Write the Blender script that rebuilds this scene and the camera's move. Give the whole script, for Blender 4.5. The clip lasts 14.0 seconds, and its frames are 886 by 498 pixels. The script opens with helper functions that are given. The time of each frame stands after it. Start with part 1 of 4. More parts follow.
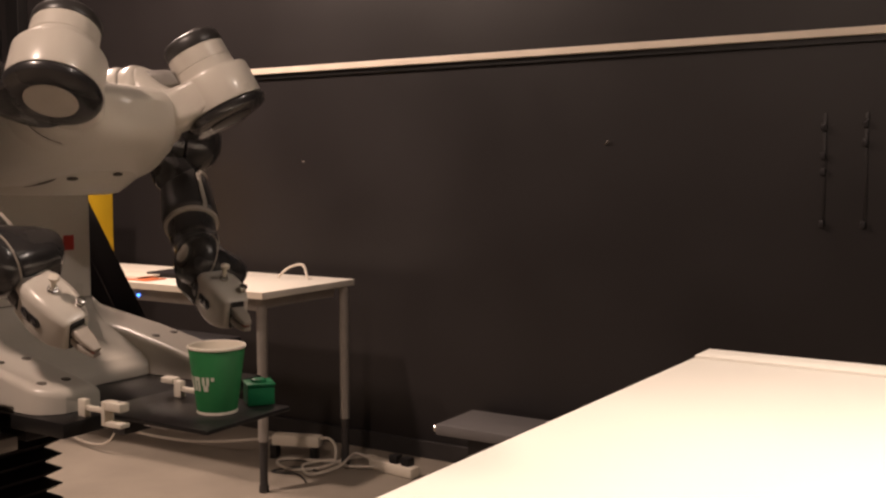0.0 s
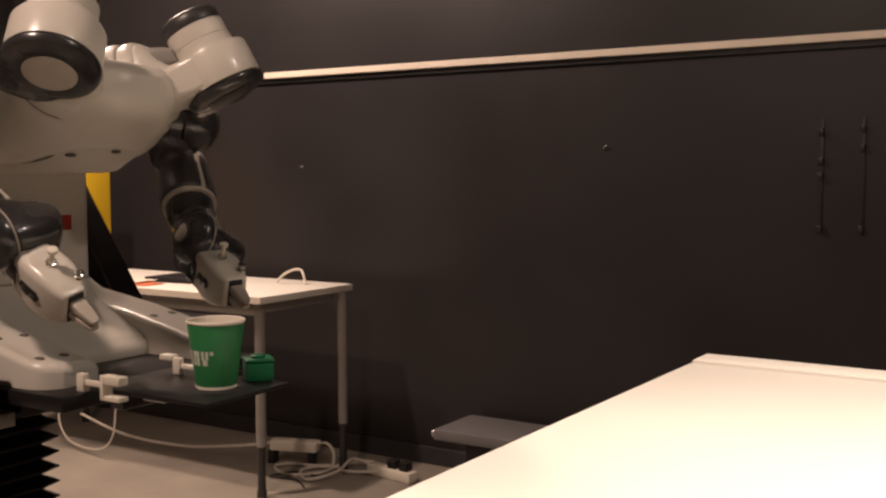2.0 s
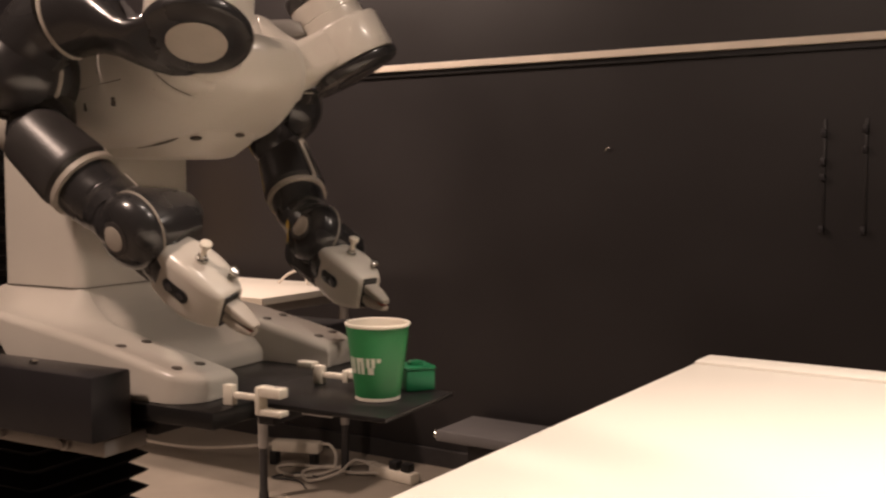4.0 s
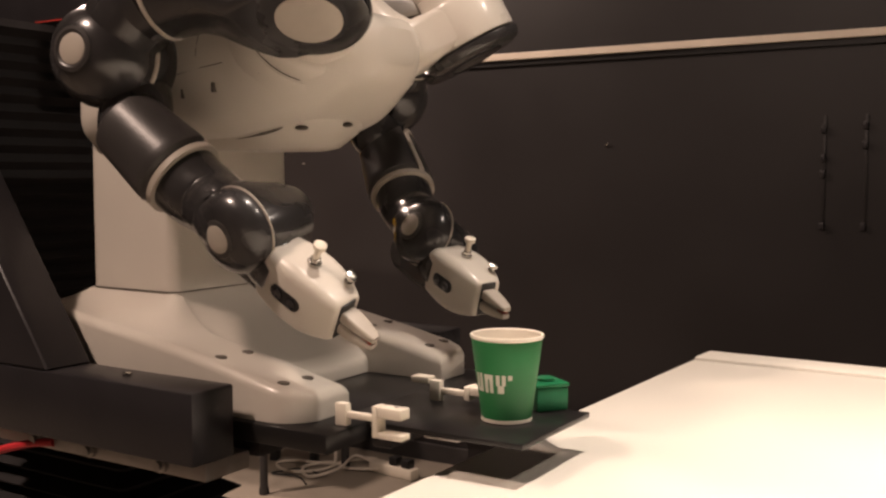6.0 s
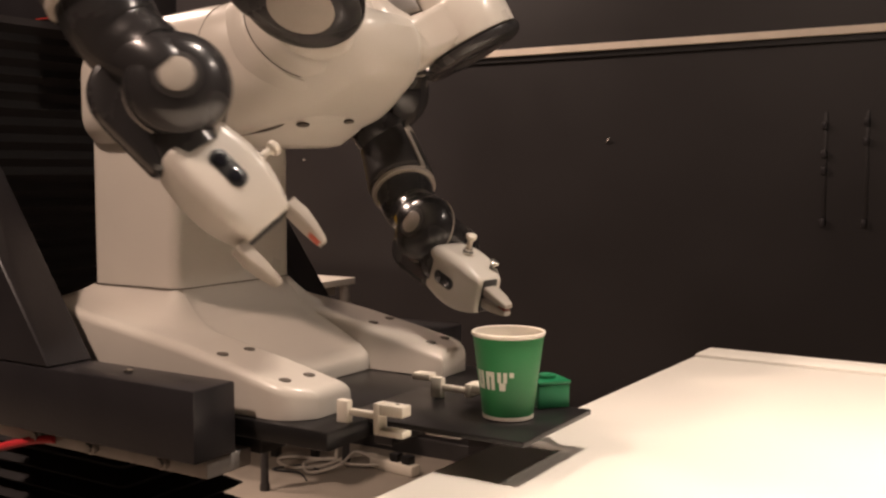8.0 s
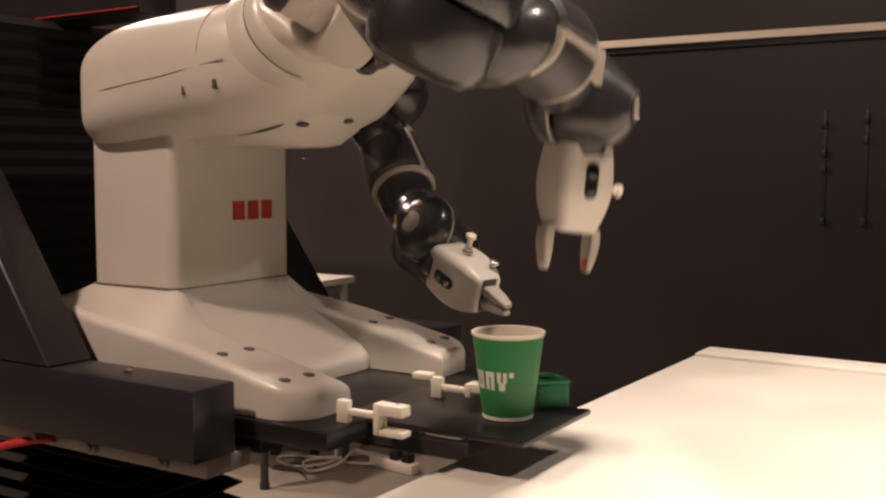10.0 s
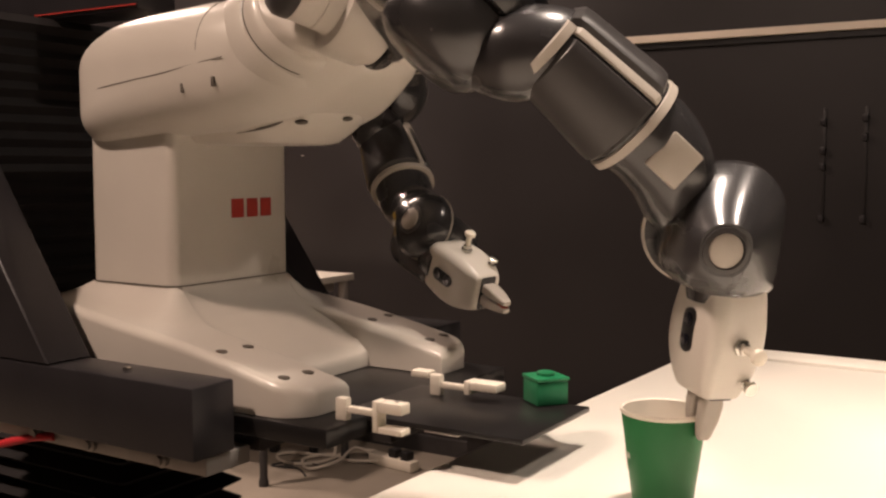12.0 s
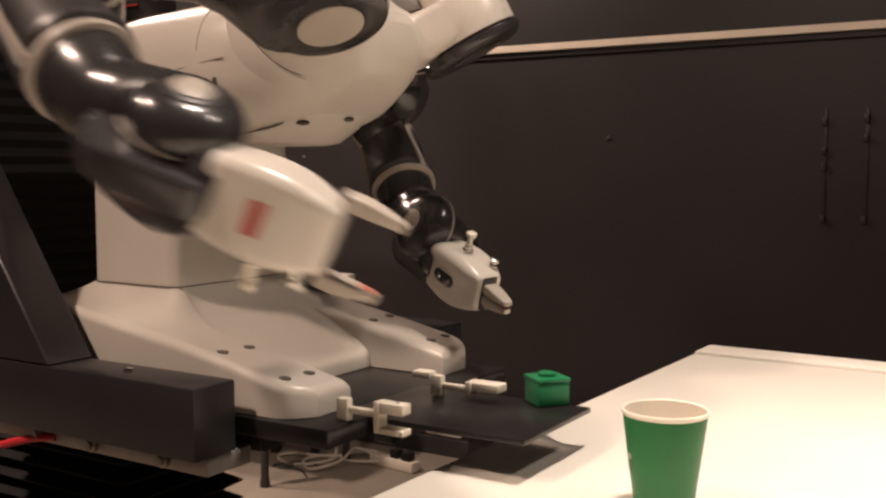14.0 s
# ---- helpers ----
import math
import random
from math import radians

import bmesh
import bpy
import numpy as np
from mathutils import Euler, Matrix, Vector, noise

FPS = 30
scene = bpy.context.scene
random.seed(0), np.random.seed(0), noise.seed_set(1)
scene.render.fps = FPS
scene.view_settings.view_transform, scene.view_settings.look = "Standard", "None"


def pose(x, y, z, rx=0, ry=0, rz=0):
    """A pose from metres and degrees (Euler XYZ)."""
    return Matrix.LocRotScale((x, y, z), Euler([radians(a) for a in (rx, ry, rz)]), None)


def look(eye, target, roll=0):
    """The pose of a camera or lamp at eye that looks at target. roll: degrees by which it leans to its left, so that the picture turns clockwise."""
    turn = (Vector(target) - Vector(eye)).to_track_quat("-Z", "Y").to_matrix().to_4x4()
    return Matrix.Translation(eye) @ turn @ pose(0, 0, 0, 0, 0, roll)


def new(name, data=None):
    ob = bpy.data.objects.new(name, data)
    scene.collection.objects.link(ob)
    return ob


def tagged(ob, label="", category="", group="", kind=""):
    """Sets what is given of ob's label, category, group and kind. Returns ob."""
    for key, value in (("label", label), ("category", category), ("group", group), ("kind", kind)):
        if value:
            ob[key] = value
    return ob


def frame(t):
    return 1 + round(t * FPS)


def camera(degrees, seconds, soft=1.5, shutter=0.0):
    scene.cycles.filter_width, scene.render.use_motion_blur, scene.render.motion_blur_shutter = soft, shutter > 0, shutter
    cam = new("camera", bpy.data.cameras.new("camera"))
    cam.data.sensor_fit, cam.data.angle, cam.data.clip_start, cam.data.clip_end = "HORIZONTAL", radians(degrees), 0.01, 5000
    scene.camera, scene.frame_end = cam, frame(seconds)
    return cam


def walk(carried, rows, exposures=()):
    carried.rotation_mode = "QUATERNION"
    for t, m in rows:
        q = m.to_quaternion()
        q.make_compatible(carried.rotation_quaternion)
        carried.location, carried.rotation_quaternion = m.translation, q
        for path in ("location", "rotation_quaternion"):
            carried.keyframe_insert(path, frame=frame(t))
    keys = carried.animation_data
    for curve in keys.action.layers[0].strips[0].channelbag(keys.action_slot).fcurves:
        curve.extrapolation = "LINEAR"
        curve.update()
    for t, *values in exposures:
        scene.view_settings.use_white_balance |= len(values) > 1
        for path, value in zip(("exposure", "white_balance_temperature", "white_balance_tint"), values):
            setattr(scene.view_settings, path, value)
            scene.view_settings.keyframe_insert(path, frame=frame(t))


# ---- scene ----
cam = camera(47.07, 14.0, soft=2.4, shutter=0.5)
EYE_Z = 1.145
PITCH, YAW = 85.68, 31.70


def eye(dx, dy, up=0.0):
    """The camera's pose, turned by small angles (thousandths of a radian) from its resting view."""
    return pose(0, 0, EYE_Z + up, PITCH + math.degrees(dy / 1000), 0, YAW + math.degrees(dx / 1000))


walk(cam, [
    (0.0, eye(0.0, 0.0)), (0.5, eye(0.0, 2.2)), (1.0, eye(-0.5, 3.6)), (1.5, eye(-1.9, 4.4)), (2.0, eye(-1.9, 4.7)),
    (2.5, eye(-0.3, 5.6)), (3.0, eye(0.0, 5.8)), (3.2, eye(0.0, 5.8)), (5.3, eye(0.0, 5.4)), (5.5, eye(0.0, 4.4)),
    (6.0, eye(0.0, 1.9)), (6.5, eye(0.0, 0.0)), (7.0, eye(0.6, -1.1)), (7.5, eye(0.8, -1.8, 0.0006)), (8.0, eye(0.6, -1.9, 0.001)),
    (10.5, eye(0.0, -5.5, 0.0033)), (11.0, eye(-1.1, -7.2, 0.0033)), (11.5, eye(-1.1, -6.9, 0.0033)),
    (12.0, eye(-0.6, -6.4, 0.0033)), (12.5, eye(0.0, -5.8, 0.0033)), (13.0, eye(0.0, -5.8, 0.0033)),
    (13.5, eye(0.6, -5.8, 0.0033)), (14.0, eye(0.6, -5.8, 0.0033))])

# ---- light ----
world = bpy.data.worlds.new("world")
scene.world = world
world.use_nodes = True
world.node_tree.nodes["Background"].inputs["Color"].default_value = (1.0, 0.86, 0.72, 1)
world.node_tree.nodes["Background"].inputs["Strength"].default_value = 0.01
scene.view_settings.exposure = 0.0
CEILING_Z = 2.9
WARM = (1.0, 0.735, 0.60)
COOL = (1.0, 0.82, 0.70)


def ceiling_lamp_light(x, y, watts, size, colour=WARM, spread=180, aim=None):
    data = bpy.data.lights.new("downlight", "AREA")
    data.shape, data.size, data.energy, data.color, data.spread = "DISK", size, watts, colour, radians(spread)
    ob = new("downlight", data)
    ob.matrix_world = look((x, y, CEILING_Z - 0.09), aim or (x, y + 0.001, 0))
    return ob


# First three follow cast shadows and lit sides; last two are added fill.
DOWNLIGHTS_AND_FILL = [(-0.12, 0.88, 16, 0.16, COOL, 76, (0.30, 0.90, 0.84)), (-1.30, -0.35, 48, 0.16, WARM, 180, None), (-2.9, 1.85, 54, 0.14, WARM, 180, None),
              (0.9, 1.3, 17, 0.14, COOL, 180, None), (-3.5, 2.25, 46, 0.14, WARM, 180, None)]
for lx, ly, lw, ls, lc, spread, aim in DOWNLIGHTS_AND_FILL:
    ceiling_lamp_light(lx, ly, lw, ls, lc, spread, aim)


# ---- materials ----
def mat(name, colour, rough=0.5, metal=0.0, vary=0.12, scale=30.0, fine=220.0, bump=0.1, coat=0.0, stain=0.0, spec=0.5, ior=1.45):
    """A surface with grain and blotches at two scales, fine relief and uneven gloss."""
    m = bpy.data.materials.new(name)
    m.use_nodes = True
    t = m.node_tree
    b = t.nodes["Principled BSDF"]
    b.inputs["Metallic"].default_value = metal
    b.inputs["Coat Weight"].default_value = coat
    b.inputs["Coat Roughness"].default_value = 0.12
    b.inputs["Specular IOR Level"].default_value = spec
    b.inputs["IOR"].default_value = ior
    co = t.nodes.new("ShaderNodeTexCoord")
    big = t.nodes.new("ShaderNodeTexNoise")
    big.inputs["Scale"].default_value, big.inputs["Detail"].default_value = scale, 5
    small = t.nodes.new("ShaderNodeTexNoise")
    small.inputs["Scale"].default_value, small.inputs["Detail"].default_value = fine, 3
    t.links.new(co.outputs["Object"], big.inputs["Vector"])
    t.links.new(co.outputs["Object"], small.inputs["Vector"])
    mix = t.nodes.new("ShaderNodeMix")
    mix.data_type = "RGBA"
    a = [max(0.0, c * (1 - vary)) for c in colour]
    d = [min(1.0, c * (1 + vary * 0.7)) for c in colour]
    mix.inputs[6].default_value, mix.inputs[7].default_value = (*a, 1), (*d, 1)
    ramp = t.nodes.new("ShaderNodeMapRange")
    ramp.inputs["From Min"].default_value, ramp.inputs["From Max"].default_value = 0.3, 0.7
    t.links.new(big.outputs["Fac"], ramp.inputs["Value"])
    t.links.new(ramp.outputs["Result"], mix.inputs[0])
    out = mix.outputs[2]
    if stain:
        spots = t.nodes.new("ShaderNodeTexNoise")
        spots.inputs["Scale"].default_value, spots.inputs["Detail"].default_value = scale * 0.3, 8
        t.links.new(co.outputs["Object"], spots.inputs["Vector"])
        cut = t.nodes.new("ShaderNodeMapRange")
        cut.inputs["From Min"].default_value, cut.inputs["From Max"].default_value = 0.55, 0.72
        cut.inputs["To Max"].default_value = stain
        t.links.new(spots.outputs["Fac"], cut.inputs["Value"])
        worn = t.nodes.new("ShaderNodeMix")
        worn.data_type = "RGBA"
        worn.inputs[7].default_value = (*[c * 0.55 for c in colour], 1)
        t.links.new(out, worn.inputs[6])
        t.links.new(cut.outputs["Result"], worn.inputs[0])
        out = worn.outputs[2]
    t.links.new(out, b.inputs["Base Color"])
    gloss = t.nodes.new("ShaderNodeMapRange")
    gloss.inputs["To Min"].default_value, gloss.inputs["To Max"].default_value = max(0.02, rough - 0.07), min(1, rough + 0.07)
    t.links.new(big.outputs["Fac"], gloss.inputs["Value"])
    t.links.new(gloss.outputs["Result"], b.inputs["Roughness"])
    if bump:
        bp = t.nodes.new("ShaderNodeBump")
        bp.inputs["Strength"].default_value, bp.inputs["Distance"].default_value = bump, 0.002
        t.links.new(small.outputs["Fac"], bp.inputs["Height"])
        t.links.new(bp.outputs["Normal"], b.inputs["Normal"])
    return m


def glow(name, colour, strength):
    m = bpy.data.materials.new(name)
    m.use_nodes = True
    b = m.node_tree.nodes["Principled BSDF"]
    b.inputs["Base Color"].default_value = (*colour, 1)
    b.inputs["Emission Color"].default_value = (*colour, 1)
    b.inputs["Emission Strength"].default_value = strength
    return m


SHELL = mat("cream_moulded_plastic", (0.58, 0.54, 0.48), 0.30, vary=0.04, scale=8, fine=400, bump=0.02, coat=0.18, stain=0.06)
SHELL_SEAM = mat("seam_rubber", (0.10, 0.085, 0.07), 0.7)
DARK = mat("dark_grey_gloss_shell", (0.030, 0.0285, 0.029), 0.26, vary=0.15, scale=14, fine=300, bump=0.03, coat=0.35)
PAD = mat("dark_grey_soft_pad", (0.040, 0.037, 0.036), 0.36, vary=0.15, scale=20, bump=0.06)
TRIM = mat("pale_grey_trim", (0.40, 0.36, 0.31), 0.4, vary=0.06)
BLACK = mat("black_plastic", (0.012, 0.0115, 0.0118), 0.4, vary=0.2)
PLATE = mat("black_acrylic_plate", (0.014, 0.013, 0.013), 0.30, vary=0.25, scale=12, stain=0.2)
BEAM = mat("dark_painted_steel", (0.027, 0.025, 0.0275), 0.34, 0.1, vary=0.12, scale=16, stain=0.25)
BELLOWS = mat("black_rubber_bellows", (0.020, 0.0182, 0.0188), 0.65, vary=0.2, spec=0.35)
ALU = mat("dull_aluminium", (0.46, 0.43, 0.40), 0.45, 0.35, vary=0.15, scale=25, stain=0.3)
STEEL = mat("bright_steel", (0.62, 0.60, 0.56), 0.22, 1.0, vary=0.08)
PRINT = mat("white_printed_plastic", (0.72, 0.66, 0.56), 0.5, vary=0.05, fine=500, bump=0.15)
GREEN_BLOCK = mat("green_printed_plastic", (0.010, 0.17, 0.065), 0.42, vary=0.12, scale=40, fine=600, bump=0.2)
CUP_GREEN = mat("green_printed_paper", (0.026, 0.172, 0.056), 0.42, vary=0.05, scale=20, bump=0.04)
CUP_PAPER = mat("white_cup_paper", (0.74, 0.68, 0.58), 0.6, vary=0.04, scale=20, bump=0.05)
CUP_INK = mat("pale_print", (0.66, 0.66, 0.56), 0.5, vary=0.05)
RED_INK = mat("red_print", (0.40, 0.04, 0.03), 0.45, vary=0.05)
TIP_RED = mat("red_finger_pad", (0.42, 0.09, 0.06), 0.5, vary=0.08)
TABLE_WHITE = mat("white_laminate", (0.78, 0.74, 0.66), 0.45, vary=0.025, scale=3, fine=300, bump=0.02, stain=0.04)
TABLE_EDGE = mat("pale_table_edge", (0.62, 0.55, 0.45), 0.5, vary=0.06)
LEG = mat("grey_lacquered_tube", (0.30, 0.28, 0.26), 0.4, 0.3, vary=0.08)
LEG_DARK = mat("dark_inner_tube", (0.045, 0.042, 0.042), 0.45, 0.2)
WALL = mat("black_wall_paint", (0.0215, 0.0192, 0.0198), 0.40, vary=0.14, scale=2.2, fine=90, bump=0.08, stain=0.15)
WALL_FAR = mat("grey_wall_paint", (0.16, 0.14, 0.125), 0.7, vary=0.1, scale=2.5, fine=90)
RAIL = mat("pale_wood_rail", (0.82, 0.72, 0.60), 0.5, vary=0.1, scale=6, fine=120)
FLOOR = mat("worn_grey_concrete", (0.30, 0.262, 0.217), 0.6, vary=0.16, scale=3.5, fine=60, bump=0.15, stain=0.3)
CEIL = mat("dark_ceiling", (0.08, 0.07, 0.065), 0.8, vary=0.1, scale=3)
YELLOW = mat("yellow_lacquer", (0.62, 0.40, 0.02), 0.4, vary=0.06, scale=6)
CABLE_WHITE = mat("white_cable_sheath", (0.66, 0.60, 0.52), 0.45, vary=0.06)
CABLE_RED = mat("red_cable_sheath", (0.60, 0.035, 0.045), 0.35, vary=0.08)
CABLE_DARK = mat("dark_cable_sheath", (0.03, 0.028, 0.028), 0.5)
BRACKET = mat("black_painted_metal", (0.019, 0.017, 0.0175), 0.42, vary=0.3, scale=40)
BENCH = mat("grey_laminate", (0.13, 0.124, 0.124), 0.4, vary=0.08, scale=8)
PAPER = mat("paper_sheet", (0.70, 0.62, 0.52), 0.7, vary=0.06, scale=15)
ORANGE = mat("orange_card", (0.60, 0.16, 0.06), 0.6, vary=0.1)
LENS = mat("lens_glass", (0.012, 0.012, 0.016), 0.08, vary=0.1, coat=0.6)
LED = glow("blue_led", (0.05, 0.2, 1.0), 6.0)
LAMP_GLOW = glow("lamp_face", (1.0, 0.86, 0.66), 8.0)


# ---- mesh helpers ----
def box(bm, x0, x1, y0, y1, z0, z1, bevel=0.0, seg=2):
    r = bmesh.ops.create_cube(bm, size=1.0, matrix=Matrix.Translation(((x0 + x1) / 2, (y0 + y1) / 2, (z0 + z1) / 2)) @ Matrix.Diagonal((x1 - x0, y1 - y0, z1 - z0, 1)))
    if bevel:
        edges = list({e for v in r["verts"] for e in v.link_edges})
        bmesh.ops.bevel(bm, geom=edges, offset=bevel, segments=seg, profile=0.5, affect="EDGES")
    return bm


def turned(bm, profile, m=None, n=40, caps=True):
    """A solid turned about z from rows of (radius, z), placed by m."""
    m = m or Matrix()
    rings = []
    for r, z in profile:
        rings.append([bm.verts.new(m @ Vector((r * math.cos(2 * math.pi * i / n), r * math.sin(2 * math.pi * i / n), z))) for i in range(n)])
    for a, b in zip(rings, rings[1:]):
        for i in range(n):
            bm.faces.new((a[i], a[(i + 1) % n], b[(i + 1) % n], b[i]))
    if caps:
        bm.faces.new(rings[0][::-1])
        bm.faces.new(rings[-1])
    return bm


def soft_ring(cx, cy, hx, hy, r, n=8):
    """Corner-rounded rectangle outline of 4 * n points."""
    r = min(r, hx * 0.999, hy * 0.999)
    pts = []
    for k, (sx, sy) in enumerate(((1, 1), (-1, 1), (-1, -1), (1, -1))):
        for i in range(n):
            a = math.pi / 2 * (k + i / (n - 1))
            pts.append((cx + sx * (hx - r) + r * math.cos(a), cy + sy * (hy - r) + r * math.sin(a)))
    return pts


def loft(bm, sections, axis="z", n=8):
    """Skin through corner-rounded rectangles: rows of (position along the axis, c0, c1, h0, h1, corner radius)."""
    rings = []
    for p, c0, c1, h0, h1, r in sections:
        ring = []
        for a, b in soft_ring(c0, c1, h0, h1, r, n):
            v = {"z": (a, b, p), "x": (p, a, b), "y": (b, p, a)}[axis]
            ring.append(bm.verts.new(v))
        rings.append(ring)
    for a, b in zip(rings, rings[1:]):
        for i in range(len(a)):
            j = (i + 1) % len(a)
            bm.faces.new((a[i], a[j], b[j], b[i]))
    bm.faces.new(rings[0][::-1])
    bm.faces.new(rings[-1])
    return bm


def spline(rows, k):
    """Smooth in-between rows (Catmull-Rom), k steps a stretch."""
    rows = [np.array(r, float) for r in rows]
    out = []
    for i in range(len(rows) - 1):
        a, b, c, d = rows[max(i - 1, 0)], rows[i], rows[i + 1], rows[min(i + 2, len(rows) - 1)]
        for j in range(k):
            s = j / k
            out.append(0.5 * (2 * b + (c - a) * s + (2 * a - 5 * b + 4 * c - d) * s * s + (3 * b - a - 3 * c + d) * s ** 3))
    out.append(rows[-1])
    return out


def tube(bm, rows, n=24, k=6):
    """A limb along a smooth line: rows of (x, y, z, radius)."""
    pts = spline(rows, k)
    rings = []
    up = Vector((0.31, 0.17, 0.93))
    for i, p in enumerate(pts):
        d = Vector((pts[min(i + 1, len(pts) - 1)] - pts[max(i - 1, 0)])[:3]).normalized()
        u = (up - d * up.dot(d)).normalized()
        w = d.cross(u)
        up = u
        c = Vector(p[:3])
        rings.append([bm.verts.new(c + (u * math.cos(2 * math.pi * j / n) + w * math.sin(2 * math.pi * j / n)) * p[3]) for j in range(n)])
    for a, b in zip(rings, rings[1:]):
        for i in range(n):
            bm.faces.new((a[i], a[(i + 1) % n], b[(i + 1) % n], b[i]))
    bm.faces.new(rings[0][::-1])
    bm.faces.new(rings[-1])
    return bm


def blob(bm, c, rx, ry, rz, m=None):
    bmesh.ops.create_uvsphere(bm, u_segments=36, v_segments=22, radius=1.0, matrix=(m or Matrix()) @ Matrix.Translation(c) @ Matrix.Diagonal((rx, ry, rz, 1)))
    return bm


def along(p, d):
    """A pose at p whose z axis points along d."""
    return Matrix.Translation(p) @ Vector(d).to_track_quat("Z", "Y").to_matrix().to_4x4()


def part(name, bm, material, parent, label="", smooth=35):
    """One mesh object; a child of parent where there is one."""
    bmesh.ops.recalc_face_normals(bm, faces=bm.faces)
    me = bpy.data.meshes.new(name)
    bm.to_mesh(me)
    bm.free()
    me.materials.append(material)
    if smooth:
        me.shade_smooth()
        me.set_sharp_from_angle(angle=radians(smooth))
    ob = new(name, me)
    ob.parent = parent
    if label:
        tagged(ob, label)
    return ob


def B():
    return bmesh.new()


# ---- the room ----
WALL_Y = 3.388


def structure(name, bm, material, label, category):
    return tagged(part(name, bm, material, None, smooth=0), label, category, kind="structure")


structure("floor", box(B(), -6.0, 4.0, -4.0, WALL_Y, -0.12, 0.0), FLOOR, "worn grey-beige concrete floor with stains", "floor")
structure("wall_north", box(B(), -6.2, 4.2, WALL_Y, WALL_Y + 0.15, -0.12, 3.05), WALL, "long wall painted satin black, slightly scuffed", "wall")
structure("wall_west", box(B(), -6.2, -6.0, -4.0, WALL_Y, -0.12, 3.05), WALL, "side wall painted black, far behind the robot", "wall")
structure("wall_east", box(B(), 4.0, 4.2, -4.0, WALL_Y, -0.12, 3.05), WALL_FAR, "plain grey side wall", "wall")
structure("wall_south", box(B(), -6.2, 4.2, -4.2, -4.0, -0.12, 3.05), WALL_FAR, "plain grey wall behind the viewer", "wall")
structure("ceiling", box(B(), -6.0, 4.0, -4.0, WALL_Y, CEILING_Z, CEILING_Z + 0.15), CEIL, "dark flat ceiling, out of view, with added round downlights", "ceiling")
structure("baseboard", box(B(), -6.0, 4.0, WALL_Y - 0.016, WALL_Y, 0.0, 0.07, 0.003), LEG_DARK, "low dark grey baseboard along the black wall", "baseboard")
structure("wall_rail", box(B(), -6.0, 4.0, WALL_Y - 0.028, WALL_Y - 0.001, 1.566, 1.591, 0.003), RAIL, "pale wooden rail running along the black wall", "wall rail")
# Black strip stands for the shade below the rail.
structure("rail_shadow_strip", box(B(), -6.0, 4.0, WALL_Y - 0.012, WALL_Y - 0.001, 1.545, 1.566, 0.002), BLACK, "thin black strip standing for the shade under the pale rail", "trim")


structure("wall_post", box(box(B(), -4.70, -4.60, WALL_Y - 0.06, WALL_Y - 0.0005, 0.071, CEILING_Z - 0.0005, 0.004), -4.715, -4.701, WALL_Y - 0.03, WALL_Y - 0.0005, 0.071, CEILING_Z - 0.0005, 0.002), BLACK, "black upright post on the black wall", "post")


# Rim and glowing face for each ceiling light, all unseen and added.
def downlight(x, y):
    d = tagged(new("downlight_housing"), "round downlight with a metal rim, added out of view", "ceiling lamp", "ceiling downlights")
    d.matrix_world = pose(x, y, CEILING_Z)
    part("rim", turned(B(), [(0.11, 0.0), (0.11, -0.012), (0.095, -0.02), (0.09, -0.004), (0.09, 0.0)]), STEEL, d)
    part("diffuser", turned(B(), [(0.088, -0.002), (0.088, -0.006)]), LAMP_GLOW, d)


for lamp in DOWNLIGHTS_AND_FILL:
    downlight(lamp[0], lamp[1])


# ---- white work table beside the robot ----
TABLE_Z = 0.844


def work_table():
    t = tagged(new("work_table"), "large white laminate table, brightly lit from above", "table")
    t.matrix_world = pose(-0.570, -0.292, 0, 0, 0, -1.65)
    part("tabletop", box(B(), 0, 1.60, 0, 1.900, TABLE_Z - 0.025, TABLE_Z, 0.003), TABLE_WHITE, t)
    part("edge_strip", box(B(), 0.0, 1.60, 1.907, 1.980, TABLE_Z - 0.025, TABLE_Z + 0.0035, 0.003), TABLE_WHITE, t, "raised white edge strip behind a thin gap")
    for x in (0.10, 1.5):
        for y in (0.10, 1.87):
            part("leg", turned(B(), [(0.028, 0.0), (0.028, TABLE_Z - 0.026)], Matrix.Translation((x, y, 0))), LEG, t)
    part("crossbar", box(B(), 0.10, 1.5, 1.855, 1.885, TABLE_Z - 0.08, TABLE_Z - 0.026, 0.003), LEG, t)
    part("edge_support", box(B(), 0.03, 1.57, 1.88, 1.95, TABLE_Z - 0.045, TABLE_Z - 0.0255, 0.002), BEAM, t)


work_table()


